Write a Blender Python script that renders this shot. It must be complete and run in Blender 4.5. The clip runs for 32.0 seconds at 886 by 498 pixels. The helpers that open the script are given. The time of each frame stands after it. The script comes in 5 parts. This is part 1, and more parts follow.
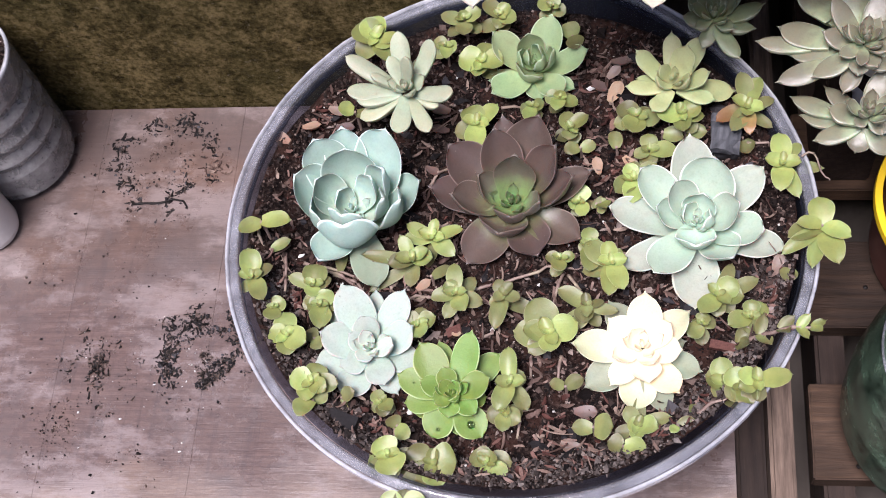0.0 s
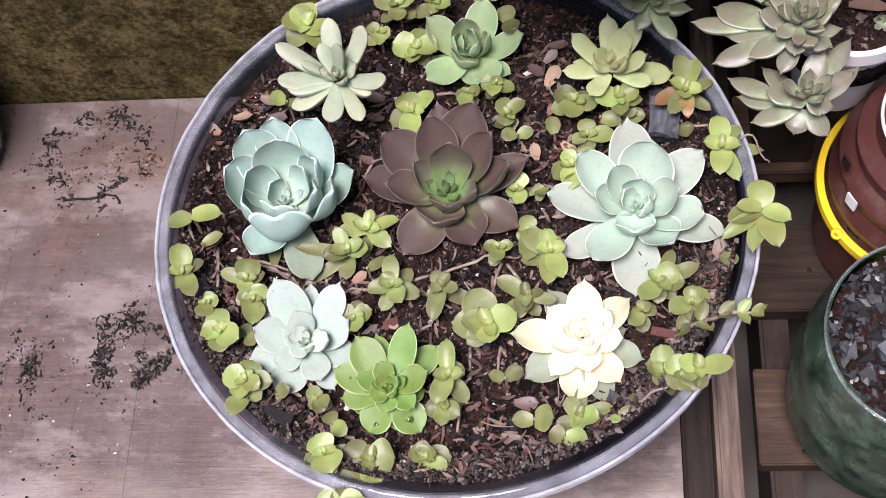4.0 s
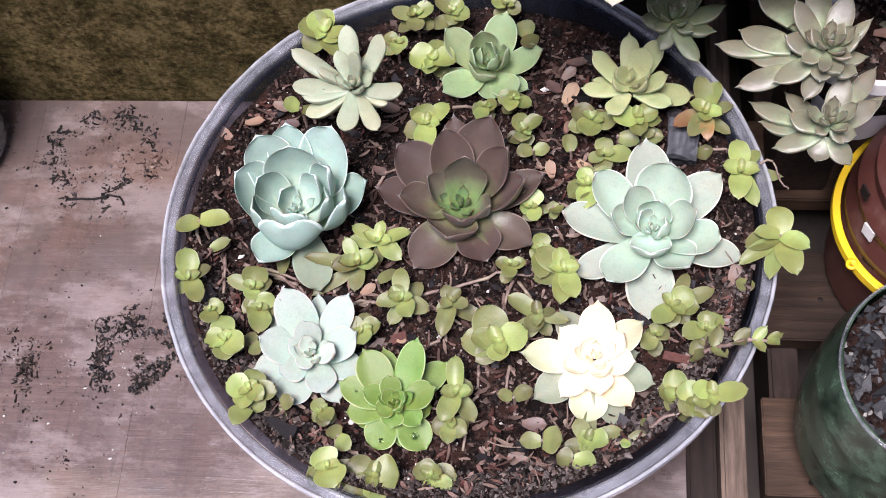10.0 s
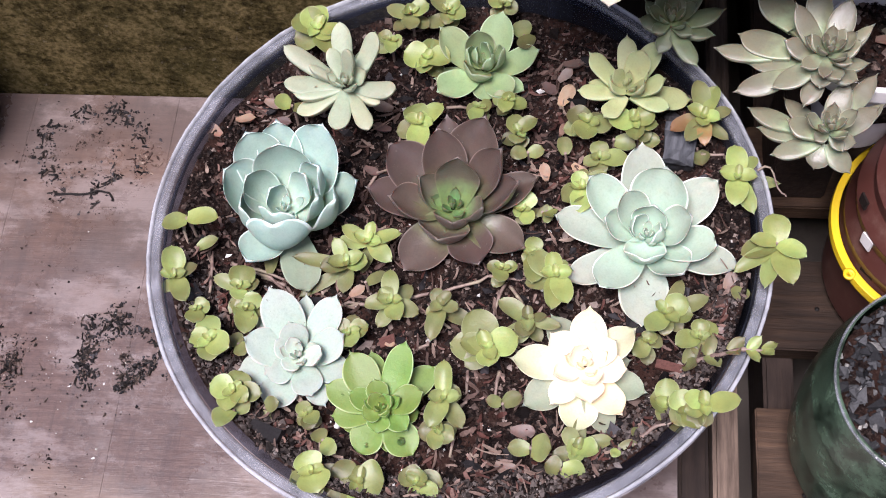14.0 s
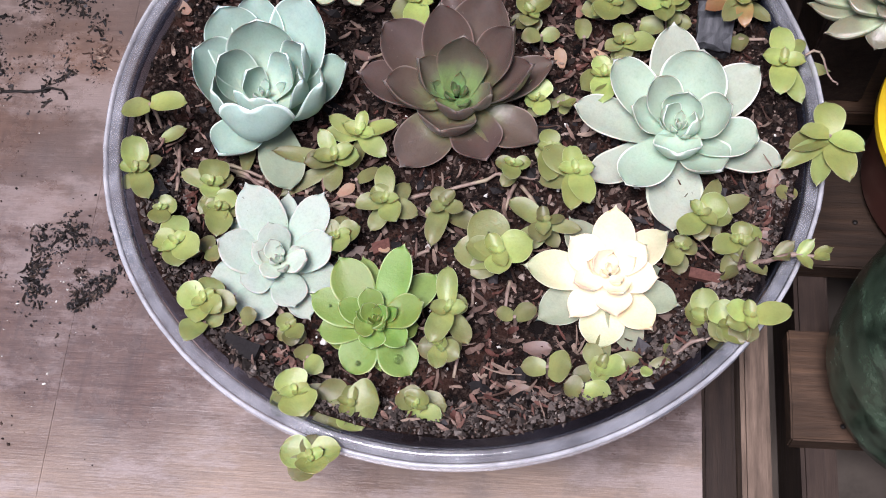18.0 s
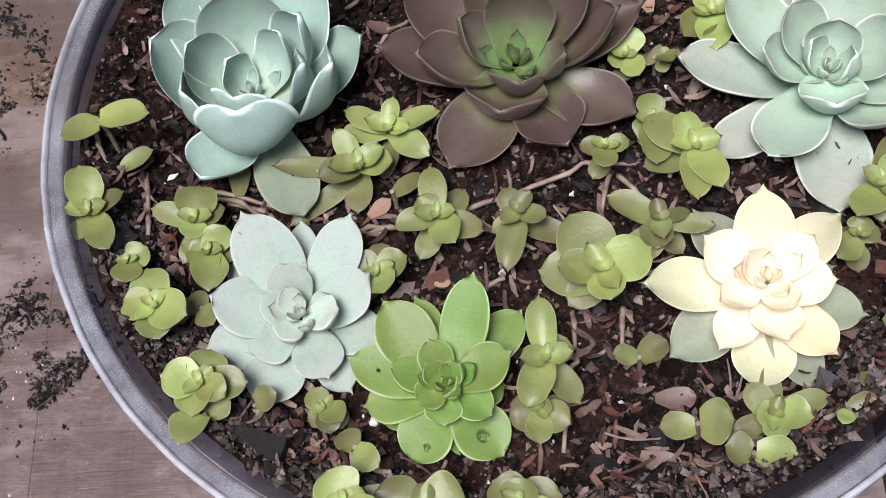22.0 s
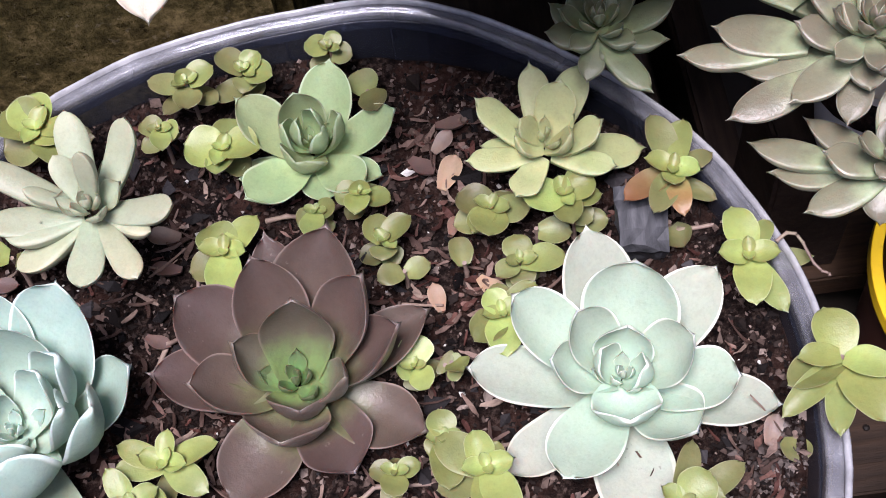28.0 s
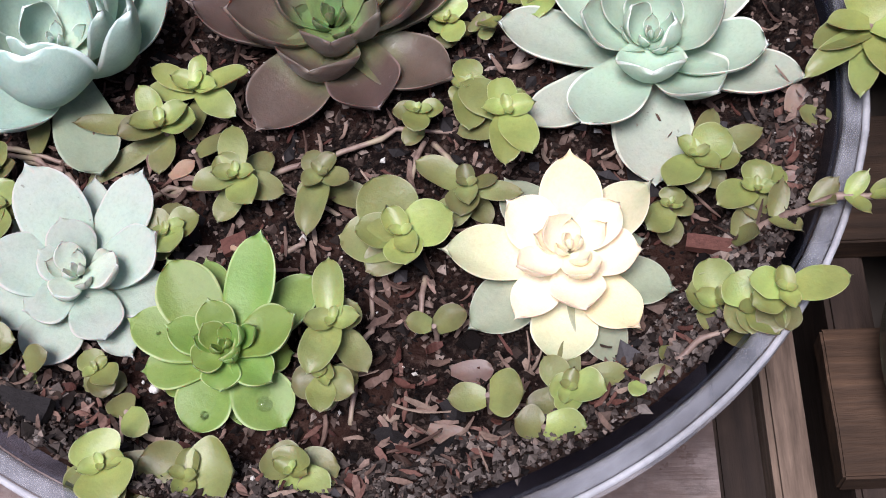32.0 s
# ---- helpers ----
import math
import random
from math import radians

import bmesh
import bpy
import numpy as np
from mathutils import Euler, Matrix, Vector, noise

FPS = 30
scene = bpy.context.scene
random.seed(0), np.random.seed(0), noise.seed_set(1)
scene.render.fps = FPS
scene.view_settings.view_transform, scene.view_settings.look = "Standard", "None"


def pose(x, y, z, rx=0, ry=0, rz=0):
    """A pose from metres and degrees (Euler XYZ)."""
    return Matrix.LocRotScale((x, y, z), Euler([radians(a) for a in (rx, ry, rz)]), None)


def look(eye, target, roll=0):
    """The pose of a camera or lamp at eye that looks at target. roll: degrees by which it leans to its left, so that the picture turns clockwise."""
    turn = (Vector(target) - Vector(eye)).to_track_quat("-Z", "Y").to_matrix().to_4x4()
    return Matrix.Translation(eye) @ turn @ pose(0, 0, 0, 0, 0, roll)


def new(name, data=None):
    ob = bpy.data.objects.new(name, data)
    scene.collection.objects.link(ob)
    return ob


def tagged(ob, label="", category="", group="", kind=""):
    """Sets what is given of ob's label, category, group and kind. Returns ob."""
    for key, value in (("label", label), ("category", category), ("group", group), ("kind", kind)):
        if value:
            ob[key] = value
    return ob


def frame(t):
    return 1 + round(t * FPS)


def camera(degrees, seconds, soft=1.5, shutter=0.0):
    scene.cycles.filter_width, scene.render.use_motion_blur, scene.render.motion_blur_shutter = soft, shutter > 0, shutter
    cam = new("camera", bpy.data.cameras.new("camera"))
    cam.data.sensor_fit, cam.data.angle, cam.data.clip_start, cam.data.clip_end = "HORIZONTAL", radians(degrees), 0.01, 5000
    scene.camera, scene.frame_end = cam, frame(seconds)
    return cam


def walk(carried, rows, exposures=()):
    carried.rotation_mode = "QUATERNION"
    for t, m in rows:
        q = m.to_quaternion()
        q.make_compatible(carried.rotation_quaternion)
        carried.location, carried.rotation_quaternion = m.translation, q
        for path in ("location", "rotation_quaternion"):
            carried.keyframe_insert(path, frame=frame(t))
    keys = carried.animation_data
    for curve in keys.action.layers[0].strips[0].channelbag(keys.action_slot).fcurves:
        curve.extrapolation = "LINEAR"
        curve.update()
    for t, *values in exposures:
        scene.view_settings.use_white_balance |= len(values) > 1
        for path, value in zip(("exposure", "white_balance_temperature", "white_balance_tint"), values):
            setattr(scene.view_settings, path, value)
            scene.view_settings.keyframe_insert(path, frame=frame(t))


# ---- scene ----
# ---------- camera ----------
cam = camera(38.16, 32.0, soft=1.0)
PATH = [
    (0, 0.0599, -0.3023, 0.5943, 26.62, 7.60, 3.73),
    (0.5, 0.0617, -0.2995, 0.5882, 25.40, 7.20, 3.09),
    (1, 0.0685, -0.2979, 0.5889, 25.43, 7.44, 2.23),
    (1.5, 0.0718, -0.2934, 0.5902, 26.68, 7.05, 1.39),
    (2, 0.0736, -0.2852, 0.5912, 27.17, 6.77, 0.99),
    (2.5, 0.0712, -0.2883, 0.5902, 26.94, 7.08, 0.94),
    (3, 0.0703, -0.2906, 0.5864, 26.20, 6.91, 1.27),
    (3.5, 0.0708, -0.2947, 0.5818, 25.92, 6.67, 1.51),
    (5.5, 0.0600, -0.2948, 0.5788, 25.94, 6.16, 2.90),
    (6, 0.0584, -0.2938, 0.5781, 25.92, 6.26, 2.84),
    (6.5, 0.0552, -0.2931, 0.5780, 25.79, 5.96, 2.61),
    (7, 0.0544, -0.2926, 0.5800, 25.91, 6.21, 2.61),
    (7.5, 0.0576, -0.2935, 0.5796, 26.11, 6.34, 2.35),
    (8, 0.0631, -0.2980, 0.5789, 26.35, 6.46, 2.23),
    (8.5, 0.0645, -0.3012, 0.5760, 26.00, 6.11, 2.74),
    (9, 0.0635, -0.3002, 0.5792, 26.43, 6.04, 3.55),
    (9.5, 0.0580, -0.2998, 0.5781, 27.00, 5.28, 4.46),
    (10, 0.0568, -0.2908, 0.5727, 26.72, 5.02, 3.63),
    (10.5, 0.0541, -0.2881, 0.5711, 27.10, 4.59, 3.96),
    (11, 0.0542, -0.2833, 0.5678, 26.97, 4.22, 3.36),
    (11.5, 0.0550, -0.2846, 0.5704, 27.58, 4.72, 3.65),
    (12, 0.0584, -0.2845, 0.5674, 27.30, 4.86, 3.76),
    (12.5, 0.0606, -0.2855, 0.5673, 27.38, 4.79, 3.84),
    (13, 0.0636, -0.2864, 0.5677, 27.64, 4.58, 4.57),
    (13.5, 0.0617, -0.2869, 0.5645, 27.30, 4.56, 4.63),
    (15.5, 0.0460, -0.2777, 0.5611, 25.84, 4.62, 0.33),
    (16, 0.0190, -0.2793, 0.5548, 25.54, 4.30, -2.90),
    (16.5, -0.0001, -0.2765, 0.5400, 25.64, 3.98, -4.21),
    (17, -0.0058, -0.2845, 0.5205, 25.17, 1.82, -2.74),
    (17.5, 0.0083, -0.2858, 0.5112, 25.44, 2.87, 2.21),
    (18, 0.0373, -0.2758, 0.4830, 24.89, 2.97, 4.24),
    (18.5, 0.0488, -0.2567, 0.4573, 26.55, 4.10, 4.83),
    (19, 0.0455, -0.2414, 0.4228, 25.61, 4.55, 1.87),
    (19.5, 0.0373, -0.2331, 0.3905, 25.59, 6.12, 0.08),
    (20, 0.0297, -0.2227, 0.3656, 26.40, 4.42, -0.20),
    (20.5, 0.0182, -0.2213, 0.3636, 26.78, 6.01, -0.76),
    (21, 0.0129, -0.2163, 0.3527, 26.02, 5.49, -1.57),
    (21.5, 0.0077, -0.2163, 0.3541, 26.17, 5.49, -2.15),
    (22, 0.0027, -0.2145, 0.3493, 25.80, 5.80, -1.52),
    (22.5, -0.0093, -0.2064, 0.3427, 25.11, 6.72, -1.82),
    (23, -0.0168, -0.1953, 0.3430, 25.40, 6.17, -2.53),
    (23.5, -0.0213, -0.1822, 0.3465, 25.82, 7.04, -3.34),
    (24, -0.0256, -0.1767, 0.3408, 25.37, 6.96, -3.31),
    (24.5, -0.0231, -0.1712, 0.3410, 26.02, 6.72, -3.31),
    (25, -0.0203, -0.1587, 0.3475, 27.81, 5.96, -3.93),
    (25.5, -0.0070, -0.1540, 0.3544, 29.14, 6.13, -4.75),
    (26, 0.0011, -0.1457, 0.3625, 29.84, 5.35, -6.32),
    (26.3, 0.0150, -0.1451, 0.3606, 30.05, 5.35, -7.72),
    (26.5, 0.0235, -0.1445, 0.3652, 30.52, 5.51, -7.59),
    (28.5, 0.0555, -0.1614, 0.3477, 30.47, 3.89, -5.65),
    (29, 0.0646, -0.1841, 0.3439, 30.23, 4.92, -4.13),
    (29.5, 0.0610, -0.1910, 0.3483, 29.86, 5.13, -3.30),
    (30, 0.0598, -0.2020, 0.3479, 29.77, 4.34, -3.19),
    (30.5, 0.0581, -0.2157, 0.3427, 29.89, 4.65, -1.76),
    (31, 0.0500, -0.2256, 0.3314, 29.49, 3.33, -1.00),
    (31.5, 0.0409, -0.2326, 0.3207, 28.24, 3.05, -0.32),
    (32, 0.0484, -0.2289, 0.3174, 28.16, 3.74, -0.58),
]
EXPOSURES = [(t, ev, 5920, tint) for t, ev, tint in ((0.0, 0.87, 24), (16.0, 0.87, 24), (18.0, 0.73, 22), (20.0, 0.62, 19), (23.0, 0.51, 17), (25.0, 0.71, 21), (26.5, 0.69, 23), (28.5, 0.88, 27), (29.2, 0.86, 27), (30.0, 0.62, 24), (32.0, 0.62, 21))]
walk(cam, [(t, pose(x, y, z, rx, ry, rz)) for t, x, y, z, rx, ry, rz in PATH], EXPOSURES)

# ---------- light: a bright overcast sky ----------
SUN_UP, SUN_ROUND = 72.0, 205.0
world = bpy.data.worlds.new("sky")
scene.world = world
world.use_nodes = True
wn = world.node_tree
sky = wn.nodes.new("ShaderNodeTexSky")
sky.sky_type = "NISHITA"
sky.sun_disc = False
sky.sun_elevation, sky.sun_rotation = radians(SUN_UP), radians(SUN_ROUND)
sky.air_density, sky.dust_density = 1.0, 4.0
wn.links.new(sky.outputs[0], wn.nodes["Background"].inputs[0])
wn.nodes["Background"].inputs[1].default_value = 0.060
sun = new("sun", bpy.data.lights.new("sun", "SUN"))
sun.data.energy, sun.data.angle, sun.data.color = 3.6, radians(24), (1.0, 0.95, 0.88)
sun_dir = Vector((math.sin(radians(SUN_ROUND)) * math.cos(radians(SUN_UP)), math.cos(radians(SUN_ROUND)) * math.cos(radians(SUN_UP)), math.sin(radians(SUN_UP))))
sun.matrix_world = look(sun_dir * 3, (0, 0, 0))

# ---------- materials ----------


class Nodes:
    """A small builder for one node material."""

    def __init__(self, name):
        self.mat = bpy.data.materials.new(name)
        self.mat.use_nodes = True
        self.tree = self.mat.node_tree
        self.bsdf = self.tree.nodes["Principled BSDF"]

    def node(self, kind, **values):
        n = self.tree.nodes.new(kind)
        for key, value in values.items():
            n.inputs[key].default_value = value
        return n

    def link(self, a, b):
        self.tree.links.new(a, b)

    def coords(self, which="Object", scale=(1, 1, 1)):
        tc, mp = self.node("ShaderNodeTexCoord"), self.node("ShaderNodeMapping", Scale=scale)
        self.link(tc.outputs[which], mp.inputs[0])
        return mp.outputs[0]

    def noise(self, vec, scale, detail=4.0, rough=0.6):
        n = self.node("ShaderNodeTexNoise", Scale=scale, Detail=detail, Roughness=rough)
        self.link(vec, n.inputs["Vector"])
        return n.outputs[0]

    def ramp(self, fac, stops):
        n = self.node("ShaderNodeValToRGB")
        el = n.color_ramp.elements
        while len(el) < len(stops):
            el.new(0.5)
        for e, (p, c) in zip(el, stops):
            e.position, e.color = p, (*c, 1) if len(c) == 3 else c
        self.link(fac, n.inputs[0])
        return n.outputs[0]

    def mix(self, fac, a, b, how="MIX"):
        n = self.tree.nodes.new("ShaderNodeMix")
        n.data_type, n.blend_type = "RGBA", how
        for socket, value in ((n.inputs[0], fac), (n.inputs[6], a), (n.inputs[7], b)):
            if hasattr(value, "is_linked"):
                self.link(value, socket)
            elif isinstance(value, tuple):
                socket.default_value = (*value, 1)
            else:
                socket.default_value = value
        return n.outputs[2]

    def math(self, how, a, b=0.0, clamp=False):
        n = self.tree.nodes.new("ShaderNodeMath")
        n.operation, n.use_clamp = how, clamp
        for socket, value in ((n.inputs[0], a), (n.inputs[1], b)):
            if hasattr(value, "is_linked"):
                self.link(value, socket)
            else:
                socket.default_value = value
        return n.outputs[0]

    def span(self, value, low, high):
        n = self.node("ShaderNodeMapRange", **{"From Min": low, "From Max": high})
        n.interpolation_type = "SMOOTHSTEP"
        self.link(value, n.inputs[0])
        return n.outputs[0]

    def bump(self, height, strength, distance):
        n = self.node("ShaderNodeBump", Strength=strength, Distance=distance)
        self.link(height, n.inputs["Height"])
        self.link(n.outputs[0], self.bsdf.inputs["Normal"])

    def finish(self, colour=None, rough=0.6, spec=0.5, **more):
        if colour is not None:
            if hasattr(colour, "is_linked"):
                self.link(colour, self.bsdf.inputs["Base Color"])
            else:
                self.bsdf.inputs["Base Color"].default_value = (*colour, 1)
        if hasattr(rough, "is_linked"):
            self.link(rough, self.bsdf.inputs["Roughness"])
        else:
            self.bsdf.inputs["Roughness"].default_value = rough
        self.bsdf.inputs["Specular IOR Level"].default_value = spec
        for key, value in more.items():
            self.bsdf.inputs[key.replace("_", " ")].default_value = value
        return self.mat

    def island(self):
        return self.node("ShaderNodeNewGeometry").outputs["Random Per Island"]

    def each(self):
        return self.node("ShaderNodeObjectInfo").outputs["Random"]


def leaf_material(name, heart, middle, tip, edge, edge_amount=0.8, edge_from=0.86, rough=0.5, spec=0.3, vary=0.12, mottle=0.4, spots=0.0, spot_colour=(0.12, 0.11, 0.09)):
    """Succulent leaf: colour runs from heart to tip along u, with a pale or dark margin along v."""
    n = Nodes(name)
    uv = n.node("ShaderNodeUVMap")
    sep = n.node("ShaderNodeSeparateXYZ")
    n.link(uv.outputs[0], sep.inputs[0])
    u, v = sep.outputs[0], sep.outputs[1]
    obj = n.coords("Object")
    cloud = n.noise(obj, 150.0, 5.0, 0.65)
    fine = n.noise(obj, 900.0, 4.0, 0.7)
    along = n.math("ADD", u, n.math("MULTIPLY", n.math("SUBTRACT", cloud, 0.5), 0.3))
    col = n.ramp(along, [(0.0, heart), (0.25, heart), (0.55, middle), (1.0, tip)])
    col = n.mix(n.math("MULTIPLY", n.span(cloud, 0.45, 0.75), mottle), col, tuple(c * 0.72 for c in middle))
    across = n.math("ABSOLUTE", n.math("SUBTRACT", n.math("MULTIPLY", v, 2.0), 1.0))
    rim = n.math("MAXIMUM", n.span(across, edge_from, edge_from + 0.05), n.span(u, 0.965, 0.99))
    rim = n.math("MULTIPLY", n.math("MULTIPLY", rim, n.span(u, 0.35, 0.62)), edge_amount)
    col = n.mix(rim, col, edge)
    col = n.mix(0.38, col, n.ramp(fine, [(0.3, (0.78, 0.78, 0.78)), (0.5, (1.0, 1.0, 1.0)), (0.72, (1.12, 1.12, 1.10))]), "MULTIPLY")
    if spots:
        dots = n.span(n.noise(obj, 420.0, 2.0), 0.70, 0.76)
        col = n.mix(n.math("MULTIPLY", dots, spots), col, spot_colour)
    hsv = n.node("ShaderNodeHueSaturation")
    rnd = n.each()
    n.link(n.math("ADD", n.math("MULTIPLY", n.math("SUBTRACT", rnd, 0.5), 2 * vary), 1.0), hsv.inputs["Value"])
    n.link(n.math("ADD", n.math("MULTIPLY", n.math("SUBTRACT", rnd, 0.5), 0.03), 0.5), hsv.inputs["Hue"])
    n.link(col, hsv.inputs["Color"])
    n.bump(n.math("ADD", fine, n.math("MULTIPLY", cloud, 2.0)), 0.2, 0.0007)
    return n.finish(hsv.outputs[0], rough, spec, Subsurface_Weight=0.2, Subsurface_Scale=0.003)


M_BLUE = leaf_material("blue_green_leaf", (0.383, 0.493, 0.379), (0.322, 0.441, 0.367), (0.306, 0.412, 0.349), (0.790, 0.880, 0.799), 0.95, 0.93, 0.55, 0.3, spots=0.22, spot_colour=(0.20, 0.27, 0.22))
M_BLUE_OLD = leaf_material("dull_lower_leaf", (0.247, 0.302, 0.209), (0.230, 0.286, 0.198), (0.230, 0.274, 0.193), (0.350, 0.388, 0.291), 0.6, 0.9, 0.55, 0.3)
M_PALE = leaf_material("pale_green_leaf", (0.342, 0.461, 0.340), (0.347, 0.451, 0.345), (0.342, 0.421, 0.322), (0.820, 0.830, 0.720), 0.95, 0.92, 0.52, 0.3, spots=0.15)
M_PALE_OUTER = leaf_material("pale_outer_leaf", (0.330, 0.402, 0.313), (0.325, 0.377, 0.299), (0.330, 0.358, 0.285), (0.700, 0.680, 0.570), 0.85, 0.905, 0.6, 0.25)
M_PALE_OLD = leaf_material("pale_old_leaf", (0.330, 0.380, 0.300), (0.330, 0.370, 0.300), (0.360, 0.370, 0.300), (0.600, 0.600, 0.480), 0.7, 0.88, 0.6, 0.25, spots=0.5)
M_DARK = leaf_material("dark_purple_leaf", (0.124, 0.129, 0.059), (0.094, 0.067, 0.053), (0.089, 0.061, 0.051), (0.255, 0.195, 0.168), 0.7, 0.93, 0.36, 0.55, mottle=0.6, spots=0.25, spot_colour=(0.30, 0.27, 0.25))
M_DARK_HEART = leaf_material("dark_green_heart_leaf", (0.150, 0.260, 0.085), (0.120, 0.190, 0.070), (0.110, 0.130, 0.065), (0.24, 0.24, 0.15), 0.4, 0.9, 0.42, 0.4)
M_DARK_MID = leaf_material("dark_inner_leaf", (0.141, 0.221, 0.073), (0.110, 0.097, 0.065), (0.092, 0.072, 0.058), (0.257, 0.194, 0.160), 0.5, 0.93, 0.38, 0.45, mottle=0.4)
M_POWDER = leaf_material("powdery_white_leaf", (0.344, 0.433, 0.344), (0.336, 0.412, 0.340), (0.353, 0.391, 0.336), (0.562, 0.505, 0.478), 0.5, 0.9, 0.65, 0.2, spots=0.6)
# Inner powdery leaves, paler than the outer ones.
M_POWDER_HEART = leaf_material("powdery_paler_inner_leaf", (0.430, 0.507, 0.395), (0.421, 0.490, 0.395), (0.421, 0.464, 0.386), (0.604, 0.566, 0.524), 0.6, 0.9, 0.65, 0.2)
M_LIME = leaf_material("fresh_green_leaf", (0.168, 0.264, 0.052), (0.137, 0.226, 0.043), (0.164, 0.247, 0.059), (0.402, 0.492, 0.228), 0.6, 0.9, 0.48, 0.4)
M_CREAM = leaf_material("cream_white_leaf", (0.812, 0.735, 0.546), (0.821, 0.735, 0.546), (0.786, 0.654, 0.433), (0.872, 0.703, 0.560), 0.6, 0.93, 0.5, 0.4, vary=0.03, mottle=0.03)
M_CREAM_OUTER = leaf_material("cream_outer_leaf", (0.772, 0.652, 0.436), (0.736, 0.595, 0.380), (0.700, 0.513, 0.316), (0.806, 0.611, 0.457), 0.6, 0.93, 0.5, 0.35, vary=0.04, mottle=0.15)
M_CREAM_HALF = leaf_material("cream_leaf_with_green_tip", (0.813, 0.748, 0.540), (0.583, 0.552, 0.360), (0.354, 0.374, 0.225), (0.688, 0.620, 0.468), 0.6, 0.93, 0.5, 0.4, vary=0.05, mottle=0.1)
M_CREAM_OLD = leaf_material("grey_green_margin_leaf", (0.510, 0.510, 0.320), (0.255, 0.281, 0.192), (0.221, 0.251, 0.172), (0.451, 0.442, 0.350), 0.6, 0.93, 0.55, 0.3)
M_FINGER = leaf_material("silver_green_leaf", (0.278, 0.328, 0.217), (0.298, 0.333, 0.225), (0.317, 0.338, 0.225), (0.423, 0.427, 0.302), 0.3, 0.9, 0.45, 0.4)
M_FINGER_LOW = leaf_material("yellowing_leaf", (0.290, 0.320, 0.200), (0.330, 0.350, 0.225), (0.360, 0.365, 0.235), (0.500, 0.480, 0.330), 0.4, 0.9, 0.4, 0.4)
M_GREEN = leaf_material("green_leaf", (0.332, 0.427, 0.199), (0.275, 0.366, 0.176), (0.280, 0.361, 0.185), (0.520, 0.590, 0.400), 0.7, 0.9, 0.5, 0.35)
M_SEDUM = leaf_material("yellow_green_leaf", (0.429, 0.459, 0.211), (0.347, 0.383, 0.172), (0.351, 0.383, 0.184), (0.479, 0.483, 0.300), 0.4, 0.9, 0.45, 0.4)
M_GHOST = leaf_material("grey_beige_leaf", (0.254, 0.293, 0.171), (0.167, 0.162, 0.106), (0.161, 0.148, 0.097), (0.446, 0.425, 0.333), 0.6, 0.90, 0.35, 0.5)
# Greener ghost leaf, darkened so its colour carries the shade behind the tub.
M_GHOST_SHADED = leaf_material("shaded_green_leaf", (0.176, 0.210, 0.101), (0.128, 0.150, 0.081), (0.128, 0.140, 0.078), (0.298, 0.305, 0.217), 0.7, 0.9, 0.4, 0.45)
M_GHOST_PINK = leaf_material("pinkish_beige_leaf", (0.400, 0.372, 0.262), (0.395, 0.352, 0.268), (0.385, 0.335, 0.262), (0.600, 0.540, 0.450), 0.5, 0.9, 0.45, 0.4)
M_VINE = leaf_material("vine_leaf", (0.229, 0.266, 0.080), (0.181, 0.214, 0.066), (0.171, 0.192, 0.062), (0.365, 0.368, 0.210), 0.6, 0.93, 0.40, 0.45, 0.3, 0.4)
M_VINE_DULL = leaf_material("dull_vine_leaf", (0.176, 0.190, 0.069), (0.146, 0.156, 0.058), (0.146, 0.141, 0.058), (0.281, 0.237, 0.150), 0.5, 0.93, 0.42, 0.4, 0.3, 0.4)
M_VINE_BRIGHT = leaf_material("bright_vine_leaf", (0.277, 0.326, 0.095), (0.235, 0.280, 0.080), (0.222, 0.257, 0.080), (0.438, 0.442, 0.242), 0.6, 0.93, 0.40, 0.45, 0.25, 0.35)
M_ORANGE = leaf_material("orange_tinted_leaf", (0.250, 0.230, 0.085), (0.250, 0.165, 0.062), (0.240, 0.125, 0.052), (0.280, 0.170, 0.085), 0.4, 0.92, 0.4, 0.4, 0.25)
M_MAUVE = leaf_material("mauve_fallen_leaf", (0.160, 0.105, 0.085), (0.140, 0.095, 0.080), (0.160, 0.105, 0.085), (0.240, 0.170, 0.130), 0.4, 0.9, 0.45, 0.4, 0.3)
M_PEACH = leaf_material("peach_dried_leaf", (0.300, 0.190, 0.130), (0.270, 0.180, 0.120), (0.270, 0.170, 0.115), (0.380, 0.270, 0.190), 0.4, 0.9, 0.5, 0.3, 0.3)


def wood_material(name, dark, light, along, wet=0.3, stain=0.6):
    """Weathered wood with the grain along one axis."""
    n = Nodes(name)
    scale = {"x": (6, 60, 60), "y": (60, 6, 60)}[along]
    vec = n.coords("Object", scale)
    grain = n.noise(vec, 4.0, 8.0, 0.65)
    blot = n.noise(n.coords("Object"), 9.0, 5.0, 0.6)
    col = n.ramp(n.math("ADD", n.math("MULTIPLY", grain, 0.75), n.math("MULTIPLY", blot, 0.25)), [(0.3, dark), (0.52, tuple((a + b) / 2 for a, b in zip(dark, light))), (0.7, light)])
    col = n.mix(n.math("MULTIPLY", n.span(blot, 0.42, 0.62), stain), col, tuple(c * 0.45 for c in dark))
    hsv = n.node("ShaderNodeHueSaturation")
    n.link(n.math("ADD", n.math("MULTIPLY", n.each(), 0.5), 0.75), hsv.inputs["Value"])
    n.link(col, hsv.inputs["Color"])
    n.bump(grain, 0.35, 0.002)
    return n.finish(hsv.outputs[0], n.math("ADD", n.math("MULTIPLY", blot, 0.5), wet + 0.1), 0.25)


